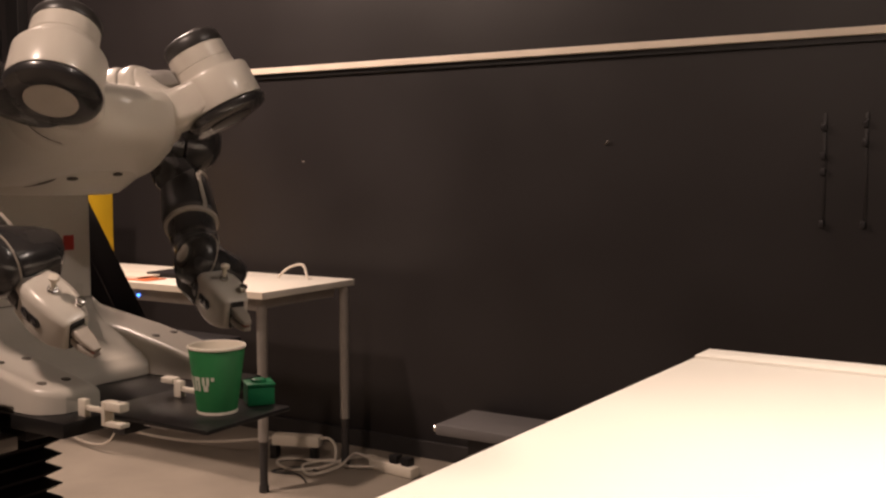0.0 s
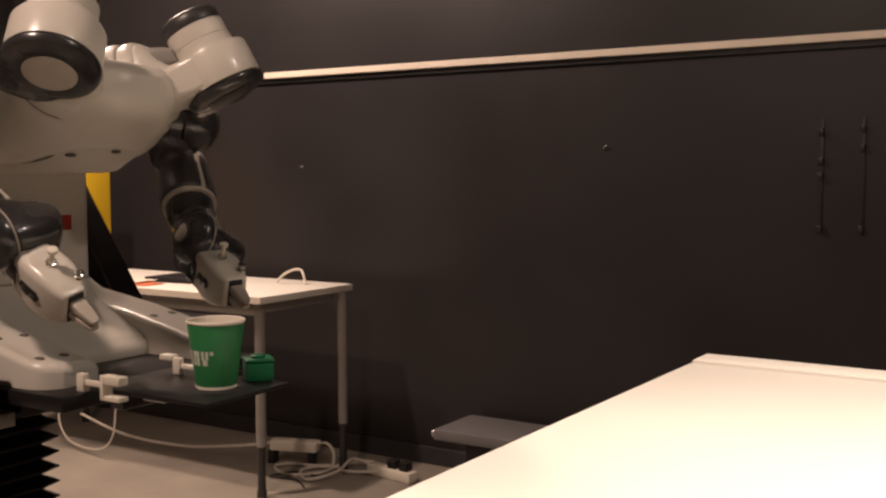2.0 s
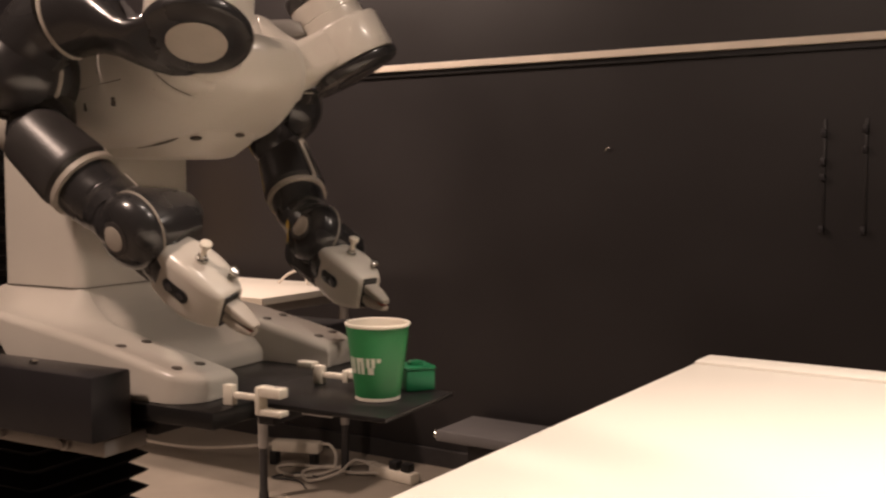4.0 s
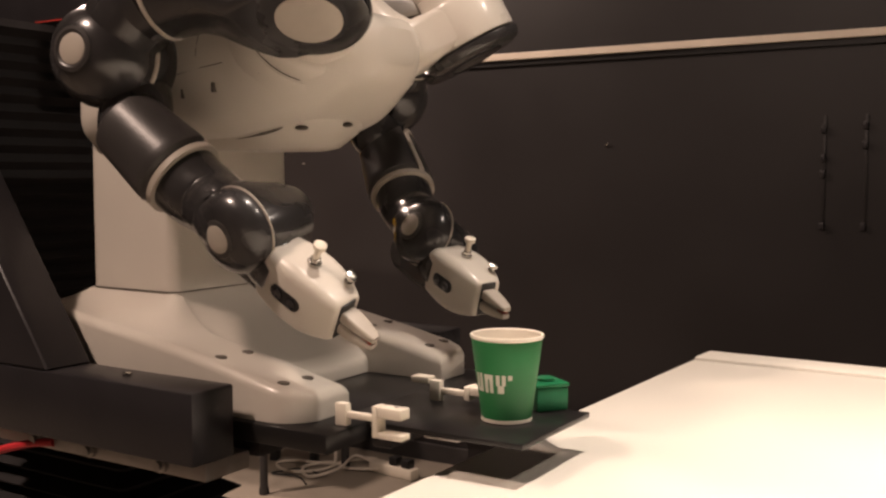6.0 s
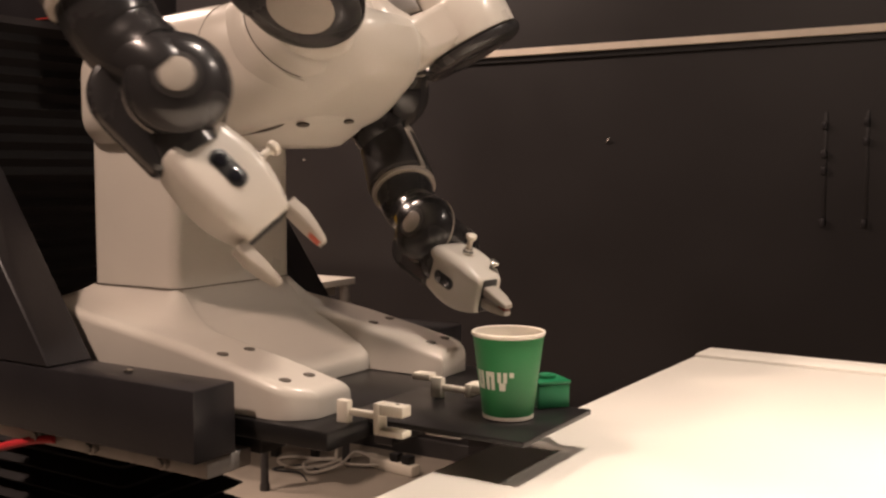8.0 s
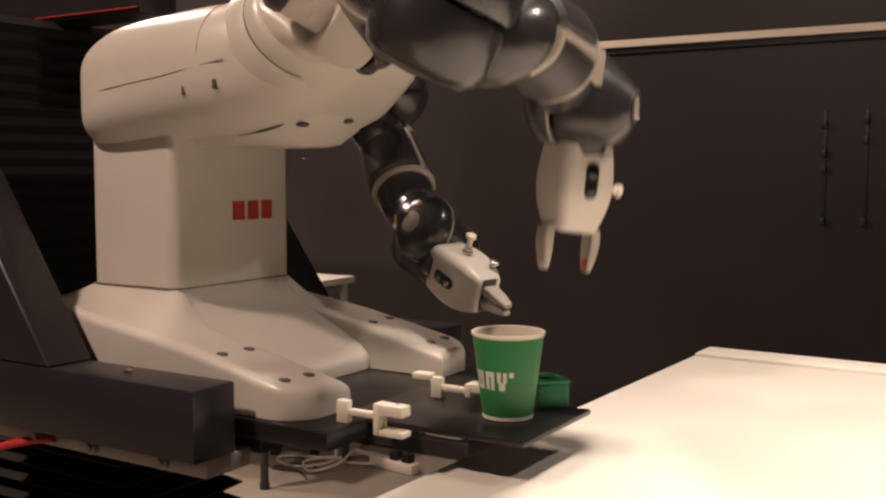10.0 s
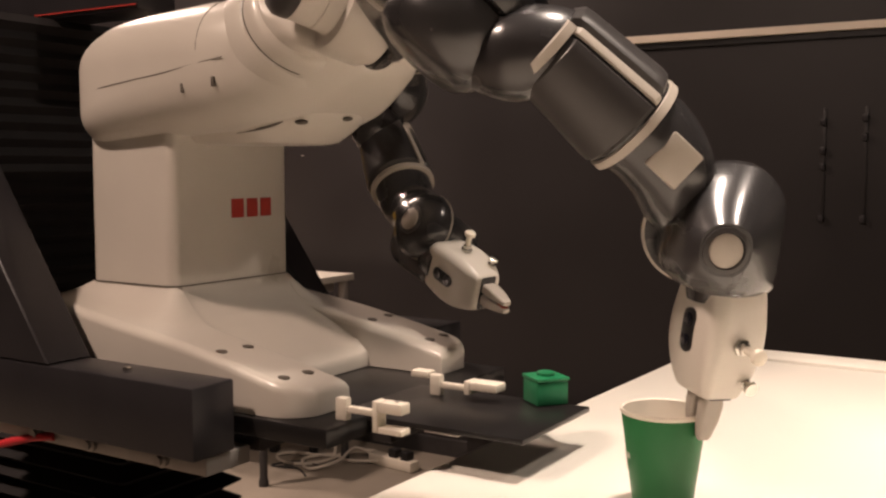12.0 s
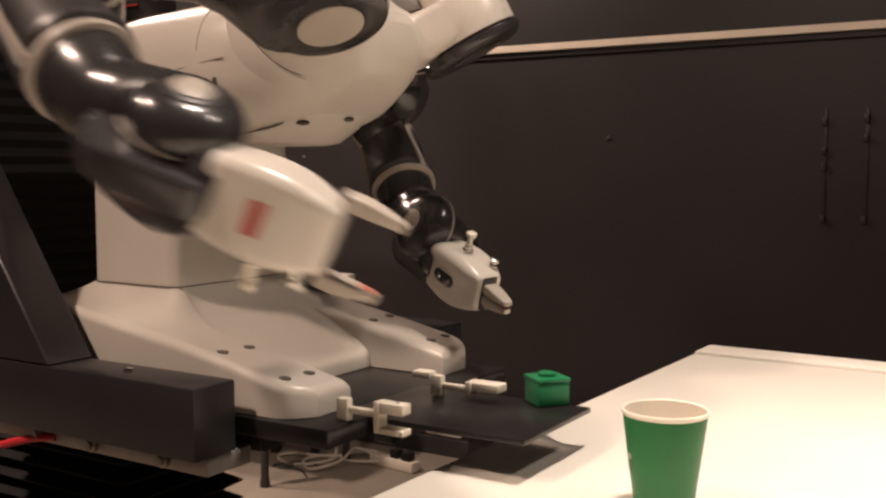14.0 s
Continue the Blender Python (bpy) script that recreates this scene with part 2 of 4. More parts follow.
# ---- far desk against the black wall ----
def far_desk():
    d = tagged(new("desk"), "white desk with grey telescopic tube legs near the black wall", "desk")
    d.matrix_world = pose(-2.365, 2.645, 0)
    part("tabletop", box(B(), -1.6, 0, 0, 0.53, 0.705, 0.73, 0.003), TABLE_WHITE, d)
    part("edge_band", box(B(), -1.6, 0, -0.004, -0.0005, 0.706, 0.729), TABLE_EDGE, d, "pale wooden edge band")
    part("apron", box(B(), -1.5, -0.06, 0.045, 0.07, 0.655, 0.704, 0.003), LEG, d, "grey steel rail under the top")
    part("side_rail", box(B(), -0.075, -0.045, 0.07, 0.46, 0.665, 0.704, 0.003), LEG, d)
    for x, y in ((-1.53, 0.06), (-1.53, 0.49), (-0.06, 0.06), (-0.022, 0.49)):
        leg = part("leg", turned(B(), [(0.017, 0.30), (0.017, 0.19), (0.0185, 0.185), (0.0185, 0.46), (0.0195, 0.465), (0.0195, 0.704)], Matrix.Translation((x, y, 0))), LEG, d)
        part("inner_tube", turned(B(), [(0.0, 0.0), (0.018, 0.001), (0.018, 0.02), (0.0145, 0.03), (0.0145, 0.19)], Matrix.Translation((x, y, 0))), LEG_DARK, leg, "black inner tube")


far_desk()


def cable(name, pts, r, material, label, k=8):
    c = part(name, tube(B(), [(*p, r) for p in pts], 8, k), material, None)
    return tagged(c, label, "cable")


def power_brick():
    p = tagged(new("power_strip"), "white power strip leaning on a dark stand on the floor", "power strip")
    p.matrix_world = pose(-2.60, 3.10, 0.0, 0, 0, 18)
    part("case", box(B(), -0.10, 0.10, -0.028, 0.028, 0.055, 0.098, 0.006), PRINT, p)
    part("foot", box(B(), -0.11, -0.08, -0.025, 0.025, 0.0, 0.055, 0.004), BLACK, p, "black foot")
    part("foot", box(B(), 0.06, 0.085, -0.025, 0.025, 0.0, 0.055, 0.004), BLACK, p, "black foot")


power_brick()


def floor_adapter():
    p = tagged(new("socket_strip"), "white socket strip lying on the floor beside cables", "power strip")
    p.matrix_world = pose(-2.16, 3.14, 0.0, 0, 0, -8)
    part("case", box(B(), -0.11, 0.11, -0.026, 0.026, 0.0, 0.042, 0.008), PRINT, p)
    for x in (0.01, 0.07):
        part("plug", box(B(), x - 0.02, x + 0.02, -0.02, 0.02, 0.0415, 0.075, 0.006), BLACK, p, "black plug")


floor_adapter()
cable("mains_cable", [(-2.22, 3.12, 0.02), (-2.34, 3.09, 0.012), (-2.44, 3.12, 0.012), (-2.50, 3.02, 0.01), (-2.40, 2.93, 0.01), (-2.33, 3.02, 0.03), (-2.36, 3.16, 0.04), (-2.27, 3.16, 0.03), (-2.20, 3.13, 0.03)], 0.006, CABLE_WHITE, "white mains cable curled on the floor")
cable("mains_cable", [(-2.21, 3.14, 0.03), (-2.30, 3.20, 0.03), (-2.39, 3.14, 0.02), (-2.42, 3.02, 0.01), (-2.52, 2.95, 0.008), (-2.62, 3.00, 0.008), (-2.60, 3.06, 0.01), (-2.46, 3.10, 0.01), (-2.43, 3.12, 0.012)], 0.006, CABLE_WHITE, "white mains cable looped on the floor")
cable("mains_cable", [(-2.52, 3.13, 0.085), (-2.47, 3.14, 0.09), (-2.43, 3.13, 0.06), (-2.42, 3.11, 0.012)], 0.006, CABLE_WHITE, "white cable from the power strip to the floor")
cable("mains_cable", [(-2.70, 3.06, 0.08), (-2.85, 3.00, 0.06), (-3.1, 2.98, 0.03), (-3.35, 2.9, 0.06), (-3.55, 2.83, 0.14)], 0.006, CABLE_WHITE, "white cable running under the desk")
cable("thin_cable", [(-2.36, 2.86, 0.006), (-2.45, 2.92, 0.006), (-2.56, 2.9, 0.006), (-2.50, 3.0, 0.006), (-2.38, 2.98, 0.006)], 0.0035, CABLE_DARK, "thin dark cable curled on the floor")
cable("thin_cable", [(-3.2, 2.72, 0.25), (-3.24, 2.73, 0.10), (-3.36, 2.75, 0.03), (-3.6, 2.8, 0.03), (-3.72, 2.85, 0.12), (-3.62, 2.86, 0.22)], 0.004, CABLE_WHITE, "thin pale cable hanging in a loop under the desk")


def low_bench():
    b = tagged(new("low_bench"), "low grey bench with a small bright latch by the black wall", "bench")
    b.matrix_world = pose(-1.93, 3.07, 0)
    part("top", box(B(), 0, 1.1, 0, 0.27, 0.195, 0.235, 0.006), BENCH, b)
    part("body", box(B(), 0.10, 1.0, 0.06, 0.258, 0.0, 0.194, 0.004), BEAM, b, "dark body under the top")
    part("latch", turned(B(), [(0.006, 0), (0.014, 0.004), (0.014, 0.016), (0.008, 0.022)], along((-0.001, 0.03, 0.212), (-1, 0, 0)), 16), STEEL, b, "bright metal knob")


low_bench()


def wall_bracket(x, z0, z1, breaks):
    w = tagged(new("wall_bracket"), "narrow black slotted bracket screwed to the black wall", "bracket", "slotted wall brackets")
    w.matrix_world = pose(x, WALL_Y, 0)
    part("strip", box(B(), -0.005, 0.005, -0.003, -0.0005, z0, z1, 0.001), BRACKET, w)
    for z in breaks:
        part("hook", box(B(), -0.011, 0.006, -0.014, -0.0055, z - 0.016, z + 0.008, 0.003), BEAM, w, "worn metal hook")


wall_bracket(-0.672, 0.97, 1.33, (1.29, 1.20, 1.15, 0.985))
wall_bracket(-0.548, 0.97, 1.33, (1.30, 1.24, 0.985))
tagged(part("wall_hook", tube(B(), [(-1.415, WALL_Y - 0.001, 1.242, 0.003), (-1.407, WALL_Y - 0.008, 1.249, 0.003), (-1.398, WALL_Y - 0.010, 1.256, 0.0025)], 8), STEEL, None), "tiny bright metal hook on the black wall", "hook")
tagged(part("wall_screw", blob(B(), (-2.79, WALL_Y - 0.002, 1.19), 0.008, 0.003, 0.003), LEG, None), "tiny grey screw head in the black wall", "screw")


def yellow_box():
    y = tagged(new("yellow_case"), "tall yellow lacquered case standing on the white desk", "case")
    y.matrix_world = pose(-3.66, 2.85, 0.7305)
    part("body", box(B(), -0.29, 0, 0.012, 0.26, 0.0, 0.50, 0.008), YELLOW, y)
    part("door", box(B(), -0.27, -0.02, -0.006, 0.0115, 0.02, 0.48, 0.004), YELLOW, y)
    part("latch", box(B(), -0.06, -0.045, -0.014, -0.0065, 0.20, 0.26, 0.002), BLACK, y, "black latch")


yellow_box()


def laptop():
    l = tagged(new("keyboard_tray"), "dark flat laptop lying closed on the white desk", "laptop")
    l.matrix_world = pose(-2.98, 2.92, 0.731, 0, 0, 6)
    part("base", box(B(), -0.15, 0.15, -0.10, 0.10, 0.0, 0.012, 0.004), BLACK, l)
    part("lid", box(B(), -0.15, 0.15, -0.10, 0.10, 0.0125, 0.019, 0.003), BEAM, l)


laptop()
tagged(part("paper_stack", box(box(B(), -3.30, -3.06, 2.70, 2.86, 0.7305, 0.738, 0.001), -3.28, -3.05, 2.71, 2.87, 0.7385, 0.742, 0.001), PAPER, None), "small stack of loose paper on the white desk", "paper")
tagged(part("orange_card", box(B(), -3.14, -2.98, 2.68, 2.78, 0.7305, 0.7335, 0.001), ORANGE, None), "flat orange card lying on the white desk", "card")
cable("desk_cable", [(-2.62, 3.02, 0.737), (-2.58, 3.04, 0.775), (-2.53, 3.06, 0.785), (-2.50, 3.05, 0.737)], 0.005, CABLE_WHITE, "short white cable arching on the desk")

# ---- the robot: where it stands ----
HOME = Vector((-0.790, 0.964, 0.8894))


def drive():
    """Times, offsets and turn (degrees) of the lift and all that it carries, from its last place: it rises, then rolls and swings up to the table."""
    return [(0.0, -0.4630, 0.050, -0.0622, 0.0), (0.5, -0.4630, 0.051, -0.0533, 0.0), (1.0, -0.4628, 0.051, -0.0434, 0.2), (1.5, -0.4628, 0.051, -0.0328, 0.2),
            (2.0, -0.4600, 0.049, -0.0218, 0.2), (2.4, -0.4575, 0.048, -0.0148, 0.5), (2.6, -0.4505, 0.046, -0.0122, 1.5), (2.8, -0.4290, 0.045, -0.0110, 3.5),
            (3.0, -0.3945, 0.043, -0.0100, 5.0), (3.2, -0.3610, 0.041, -0.0085, 5.2), (3.7, -0.2580, 0.030, -0.0045, 4.4), (4.3, -0.1370, 0.013, -0.0015, 2.4),
            (4.8, -0.0535, 0.001, -0.0008, 0.9), (5.1, -0.0205, -0.006, -0.0006, 0.3), (5.3, -0.0110, -0.008, -0.0005, 0.0), (5.5, -0.0045, -0.006, -0.0004, 0.0),
            (6.0, -0.0010, 0.000, 0.0, 0.0), (6.5, 0, 0, 0, 0), (14.0, 0, 0, 0, 0)]


RIDERS = []
ROLLERS = []


def rider(ob, m=None):
    """A thing that rides on the lift: m is its pose on the platform."""
    RIDERS.append((ob, m or Matrix()))
    ob.matrix_world = Matrix.Translation(HOME) @ RIDERS[-1][1]
    return ob


# ---- lift cart ----
def lift_cart():
    c = tagged(new("lift_cart"), "black mobile lifting cart with grey steel arms and rubber bellows", "robot cart")
    part("deck", box(B(), -0.34, 0.175, -0.186, 0.186, -0.022, -0.001, 0.003), PLATE, c, "black mounting plate")
    part("shelf", box(B(), 0.14, 0.357, -0.118, 0.040, -0.0065, -0.0008, 0.001), PLATE, c, "thin black shelf overhanging the front")
    part("under_frame", box(B(), -0.30, 0.07, -0.165, 0.165, -0.045, -0.0225, 0.004), BEAM, c)
    part("cross_beam", box(B(), 0.1755, 0.20, -0.11, 0.04, -0.030, -0.0072, 0.003), BEAM, c)
    part("tread_strip", box(B(), 0.245, 0.285, -0.117, -0.110, -0.0090, -0.0068, 0.001), ALU, c, "ribbed metal strip under the shelf edge")
    for s in (-1, 1):
        arm = part("side_arm", box(B(), -0.420, 0.066, min(s * 0.199, s * 0.258), max(s * 0.199, s * 0.258), -0.034, 0.041, 0.003), BEAM, c, "dark steel side arm")
        part("arm_screw", turned(B(), [(0.005, 0), (0.005, 0.003), (0.003, 0.004)], Matrix.Translation((-0.06, s * 0.228, 0.041)), 12), STEEL, arm)
        bm = B()
        a, b2 = min(s * 0.199, s * 0.258), max(s * 0.199, s * 0.258)
        v = [bm.verts.new(p) for y in (a, b2) for p in ((-0.400, y, 0.0415), (-0.152, y, 0.0415), (-0.386, y, 0.372), (-0.455, y, 0.372))]
        for f in ((0, 1, 2, 3), (7, 6, 5, 4), (0, 4, 5, 1), (1, 5, 6, 2), (2, 6, 7, 3), (3, 7, 4, 0)):
            bm.faces.new([v[i] for i in f])
        bmesh.ops.bevel(bm, geom=list(bm.edges), offset=0.002, segments=1, affect="EDGES")
        part("slanted_arm", bm, BEAM, c, "dark steel arm slanting up and back")
        rail = part("runner", box(B(), -0.36, 0.06, min(s * 0.17, s * 0.235), max(s * 0.17, s * 0.235), -0.055, -0.0355, 0.002), ALU, c, "dull aluminium runner with bolts")
        for x in (-0.20, -0.11, 0.0):
            part("bolt", turned(B(), [(0.008, 0), (0.008, 0.005), (0.005, 0.006), (0.005, 0.010)], along((x, s * 0.2355, -0.045), (0, s, 0)), 12), ALU, rail)
    bm = B()
    z, k = -0.0625, 0
    rows = []
    while z > -0.62:
        rows += [(z, -0.50, 0, 0.29 if k % 2 == 0 else 0.268, 0.112 if k % 2 == 0 else 0.09, 0.012)]
        z -= 0.013
        k += 1
    part("bellows", loft(bm, rows[::-1]), BELLOWS, c, "folded black rubber bellows")
    part("mast", box(B(), -0.66, -0.52, -0.16, 0.16, -0.60, 0.46, 0.01), BLACK, c, "black mast behind the robot")
    bm = B()
    rows = []
    for i in range(40):
        w = 0.0 if i % 2 else 0.009
        rows.append((0.02 + i * 0.0115, -0.55, 0, 0.085 + w, 0.172 + w, 0.01))
    part("mast_bellows", loft(bm, rows), BELLOWS, c, "ribbed rubber cover of the mast")
    box_top = part("top_case", box(B(), -0.75, -0.285, 0.0, 0.070, 0.468, 0.56, 0.006), BEAM, c, "dark case on top of the mast")
    part("red_line", box(B(), -0.50, -0.288, -0.0018, -0.0003, 0.474, 0.4758), RED_INK, box_top, "thin red line along the case")
    return rider(c)


lift_cart()


def mobile_base():
    b = tagged(new("mobile_base"), "black wheeled base rolling on the concrete floor under the lift", "robot base")
    part("body", box(B(), -0.83, -0.19, -0.24, 0.24, 0.055, 0.31, 0.02), BLACK, b)
    part("bumper", box(B(), -0.845, -0.175, -0.255, 0.255, 0.075, 0.115, 0.015), BELLOWS, b, "rubber bumper")
    for x in (-0.73, -0.29):
        for y in (-0.19, 0.19):
            part("wheel", turned(B(), [(0.042, -0.016), (0.05, -0.011), (0.05, 0.011), (0.042, 0.016)], along((x, y, 0.05), (0, 1, 0)), 24), BLACK, b)
    ROLLERS.append(b)
    b.matrix_world = pose(HOME.x, HOME.y, 0)


mobile_base()
rider(tagged(part("red_cable", tube(B(), [(-0.175, -0.235, -0.046, 0.0048), (-0.215, -0.245, -0.052, 0.0048), (-0.29, -0.26, -0.078, 0.0048), (-0.38, -0.26, -0.14, 0.0048), (-0.42, -0.20, -0.30, 0.0048), (-0.42, -0.10, -0.45, 0.0048)], 10), CABLE_RED, None), "red cable hanging from the side of the lift", "cable"))
tagged(part("indicator_light", blob(B(), (-3.035, 2.688, 0.674), 0.007, 0.005, 0.006), LED, None), "small glowing blue indicator light under the desk", "indicator light")


def holder(x0, y, flip):
    h = tagged(new("shelf_clip"), "white printed plastic clip holding the black shelf", "bracket", "white shelf clips")
    part("root", box(B(), x0 - 0.014, x0, y - 0.005, y + 0.005, -0.0006, 0.023, 0.0015), PRINT, h)
    if flip:
        part("tab", box(B(), x0 - 0.038, x0 - 0.0142, y - 0.007, y + 0.009, 0.018, 0.026, 0.0015), PRINT, h)
    part("rod", box(B(), x0, x0 + 0.034, y - 0.0035, y + 0.0035, 0.008, 0.015, 0.0015), PRINT, h)
    if flip:
        j = part("jaw", box(B(), x0 + 0.0342, x0 + 0.042, y - 0.011, y + 0.011, 0.006, 0.0215, 0.0015), PRINT, h)
        part("upper_prong", box(B(), x0 + 0.0422, x0 + 0.076, y - 0.011, y + 0.011, 0.012, 0.0213, 0.0015), PRINT, j)
        return rider(h)
    j = part("jaw", box(B(), x0 + 0.0342, x0 + 0.041, y - 0.008, y + 0.008, -0.0068, 0.0255, 0.0015), PRINT, h)
    part("upper_prong", box(B(), x0 + 0.0412, x0 + 0.070, y - 0.008, y + 0.008, 0.014, 0.0253, 0.0015), PRINT, j)
    part("screw", turned(B(), [(0.0025, 0.0), (0.0025, 0.0008), (0.0015, 0.001)], Matrix.Translation((x0 + 0.058, y + 0.002, 0.0253)), 12), ALU, j)
    part("lower_prong", box(B(), x0 + 0.0412, x0 + 0.070, y - 0.008, y + 0.008, -0.0066, -0.0004, 0.001), PRINT, j)
    return rider(h)

holder(0.172, -0.145, False)
holder(0.193, 0.002, True)


def green_block():
    g = tagged(new("green_block"), "small green printed plastic block with a round stud", "plastic block")
    part("body", box(B(), -0.0185, 0.0185, -0.0185, 0.0185, 0.0, 0.0255, 0.0015), GREEN_BLOCK, g)
    part("lid", box(B(), -0.0195, 0.0195, -0.0195, 0.0195, 0.0257, 0.030, 0.001), GREEN_BLOCK, g)
    part("stud", turned(B(), [(0.010, 0.0302), (0.010, 0.0335), (0.008, 0.0345)], None, 24), GREEN_BLOCK, g)
    return rider(g, pose(0.308, 0.032, 0.0, 0, 0, 52))


green_block()


# ---- paper cup ----
def paper_cup():
    c = tagged(new("paper_cup"), "green paper coffee cup with white rim and pale print", "cup")
    h, r0, r1 = 0.0905, 0.0265, 0.0372
    part("wall", turned(B(), [(r0 - 0.001, 0.004), (r0, 0.0042), (r1, h - 0.005), (r1 - 0.0008, h - 0.003)], None, 64, False), CUP_GREEN, c)
    part("foot_ring", turned(B(), [(r0 - 0.0006, 0.0), (r0 + 0.0002, 0.0005), (r0 + 0.0003, 0.0040), (r0 - 0.0005, 0.0041)], None, 64), CUP_PAPER, c, "white bottom edge")
    bm = B()
    n = 64
    prof = [(r1 - 0.0002, h - 0.0048), (r1 + 0.0014, h - 0.003), (r1 + 0.0012, h - 0.0006), (r1, h), (r1 - 0.0012, h - 0.001), (r1 - 0.0018, h - 0.006), (r0 - 0.002, 0.006), (0.0, 0.006)]
    rings = [[bm.verts.new((max(r, 1e-5) * math.cos(2 * math.pi * i / n), max(r, 1e-5) * math.sin(2 * math.pi * i / n), z)) for i in range(n)] for r, z in prof]
    for a, b in zip(rings, rings[1:]):
        for i in range(n):
            bm.faces.new((a[i], a[(i + 1) % n], b[(i + 1) % n], b[i]))
    part("rim", bm, CUP_PAPER, c, "white rolled rim and lining")

    def patch(a0, a1, z0, z1):
        """A printed mark on the cup's side, from angle a0 to a1."""
        bm, n = B(), 6
        rows = []
        for z in (z0, z1):
            for out in (0.0001, 0.0005):
                r = r0 + (r1 - r0) * (z - 0.004) / (h - 0.009) + out
                rows.append([bm.verts.new((r * math.cos(radians(a0 + (a1 - a0) * i / n)), r * math.sin(radians(a0 + (a1 - a0) * i / n)), z)) for i in range(n + 1)])
        lo_in, lo, hi_in, hi = rows
        for i in range(n):
            bm.faces.new((lo[i], lo[i + 1], hi[i + 1], hi[i]))
            bm.faces.new((lo_in[i + 1], lo_in[i], hi_in[i], hi_in[i + 1]))
            bm.faces.new((lo_in[i], lo_in[i + 1], lo[i + 1], lo[i]))
            bm.faces.new((hi[i], hi[i + 1], hi_in[i + 1], hi_in[i]))
        part("print", bm, CUP_INK, c)
    for a0, a1, z0, z1 in ((-68, -61, 0.033, 0.052), (-57, -50, 0.033, 0.052), (-61, -57, 0.033, 0.037), (-44, -37, 0.033, 0.052), (-33, -26, 0.033, 0.052), (-37, -33, 0.047, 0.052), (-20, -13, 0.041, 0.052), (-9, -2, 0.041, 0.052), (-17, -5, 0.033, 0.041), (2, 10, 0.047, 0.052)):
        patch(a0, a1, z0, z1)
    return c


CUP = paper_cup()
CUP_ON_LIFT = Vector((0.2965, -0.0365, 0.0))


# ---- two-armed robot ----
SIDES = {"R": (-0.0725, -0.9795, -0.5682, -2.3155), "L": (0.0725, 0.9781, -0.5716, 2.3180)}
H = math.pi / 2


def joint(x, y, z, r=0.0, p=0.0, w=0.0):
    return Matrix.Translation((x, y, z)) @ Euler((r, p, w)).to_matrix().to_4x4()


CHAIN = [joint(0.03, 0, 0.1, H), joint(-0.03, 0.17283, 0, -H), joint(-0.04188, 0, 0.07873, H, -H), joint(0.0405, 0.16461, 0, -H),
         joint(-0.027, 0, 0.10039, H), joint(0.027, 0.029, 0, -H)]


def arm_poses(side, angles):
    """Poses of the seven links in the robot's space, from the joints' angles in degrees."""
    y, r, p, w = SIDES[side]
    m = joint(0.05355, y, 0.41492, r, p, w) @ Matrix.Rotation(radians(angles[0]), 4, "Z")
    out = [m]
    for step, a in zip(CHAIN, angles[1:]):
        m = m @ step @ Matrix.Rotation(radians(a), 4, "Z")
        out.append(m)
    return out


def ring_band(z, r, w, m=None, n=40):
    return turned(B(), [(r - 0.002, z - w), (r, z - w + 0.0008), (r, z + w - 0.0008), (r - 0.002, z + w)], m, n)


RIDGE = ((-0.300, 0.099), (-0.255, 0.098), (-0.210, 0.0935), (-0.125, 0.0800), (-0.037, 0.0665), (0.045, 0.0500), (0.124, 0.0320), (0.15, 0.0255))
WEB = ((-0.300, 0.100), (-0.270, 0.1135), (-0.1155, 0.1135), (-0.1135, 0.1085), (-0.1105, 0.1015), (-0.106, 0.0945), (-0.098, 0.0860), (-0.085, 0.0760), (-0.063, 0.0630), (-0.025, 0.0450), (0.005, 0.0300), (0.018, 0.0190), (0.030, 0.0060))


def along_line(line, x):
    """Height at x of a line of (x, z) points."""
    for (x0, z0), (x1, z1) in zip(line, line[1:]):
        if x <= x1:
            return z0 + (z1 - z0) * (x - x0) / (x1 - x0)
    return line[-1][1]


def foot_top(x, y):
    """Height of the base's upper surface: a ridge falling to the front, and a hollow rise to the column."""
    ridge = along_line(RIDGE, x)
    away = math.hypot(1.3 * max(0.0, abs(x + 0.19) - 0.074), max(0.0, y - 0.104))
    rise = max(0.0, 1 - away / 0.066)
    return ridge + max(0.0, 0.1135 - ridge) * rise ** 2.2


def web_top(x):
    """Height of the hollow slope that runs down from the column between the two feet."""
    return along_line(WEB, x)


def round_over(d, edge):
    return 0.0 if d >= edge else edge - math.sqrt(max(0.0, edge ** 2 - (edge - d) ** 2))


def slab(bm, xs, span, height, nv):
    """A closed block over a strip: span(x) gives its two sides, height(x, y) its upper face."""
    top, low = [], []
    for x in xs:
        y0, y1 = span(x)
        ys = [y0 + (y1 - y0) * (0.5 - 0.5 * math.cos(math.pi * j / nv)) for j in range(nv + 1)]
        top.append([bm.verts.new((x, y, height(x, y))) for y in ys])
        low.append([bm.verts.new((x, y0, 0)), bm.verts.new((x, y1, 0))])
    for i in range(len(xs) - 1):
        for j in range(nv):
            bm.faces.new((top[i][j], top[i + 1][j], top[i + 1][j + 1], top[i][j + 1]))
        bm.faces.new((top[i][nv], top[i + 1][nv], low[i + 1][1], low[i][1]))
        bm.faces.new((low[i][0], low[i][1], low[i + 1][1], low[i + 1][0]))
        bm.faces.new((top[i][0], low[i][0], low[i + 1][0], top[i + 1][0]))
    for k in (0, len(xs) - 1):
        bm.faces.new(top[k] + [low[k][1], low[k][0]])


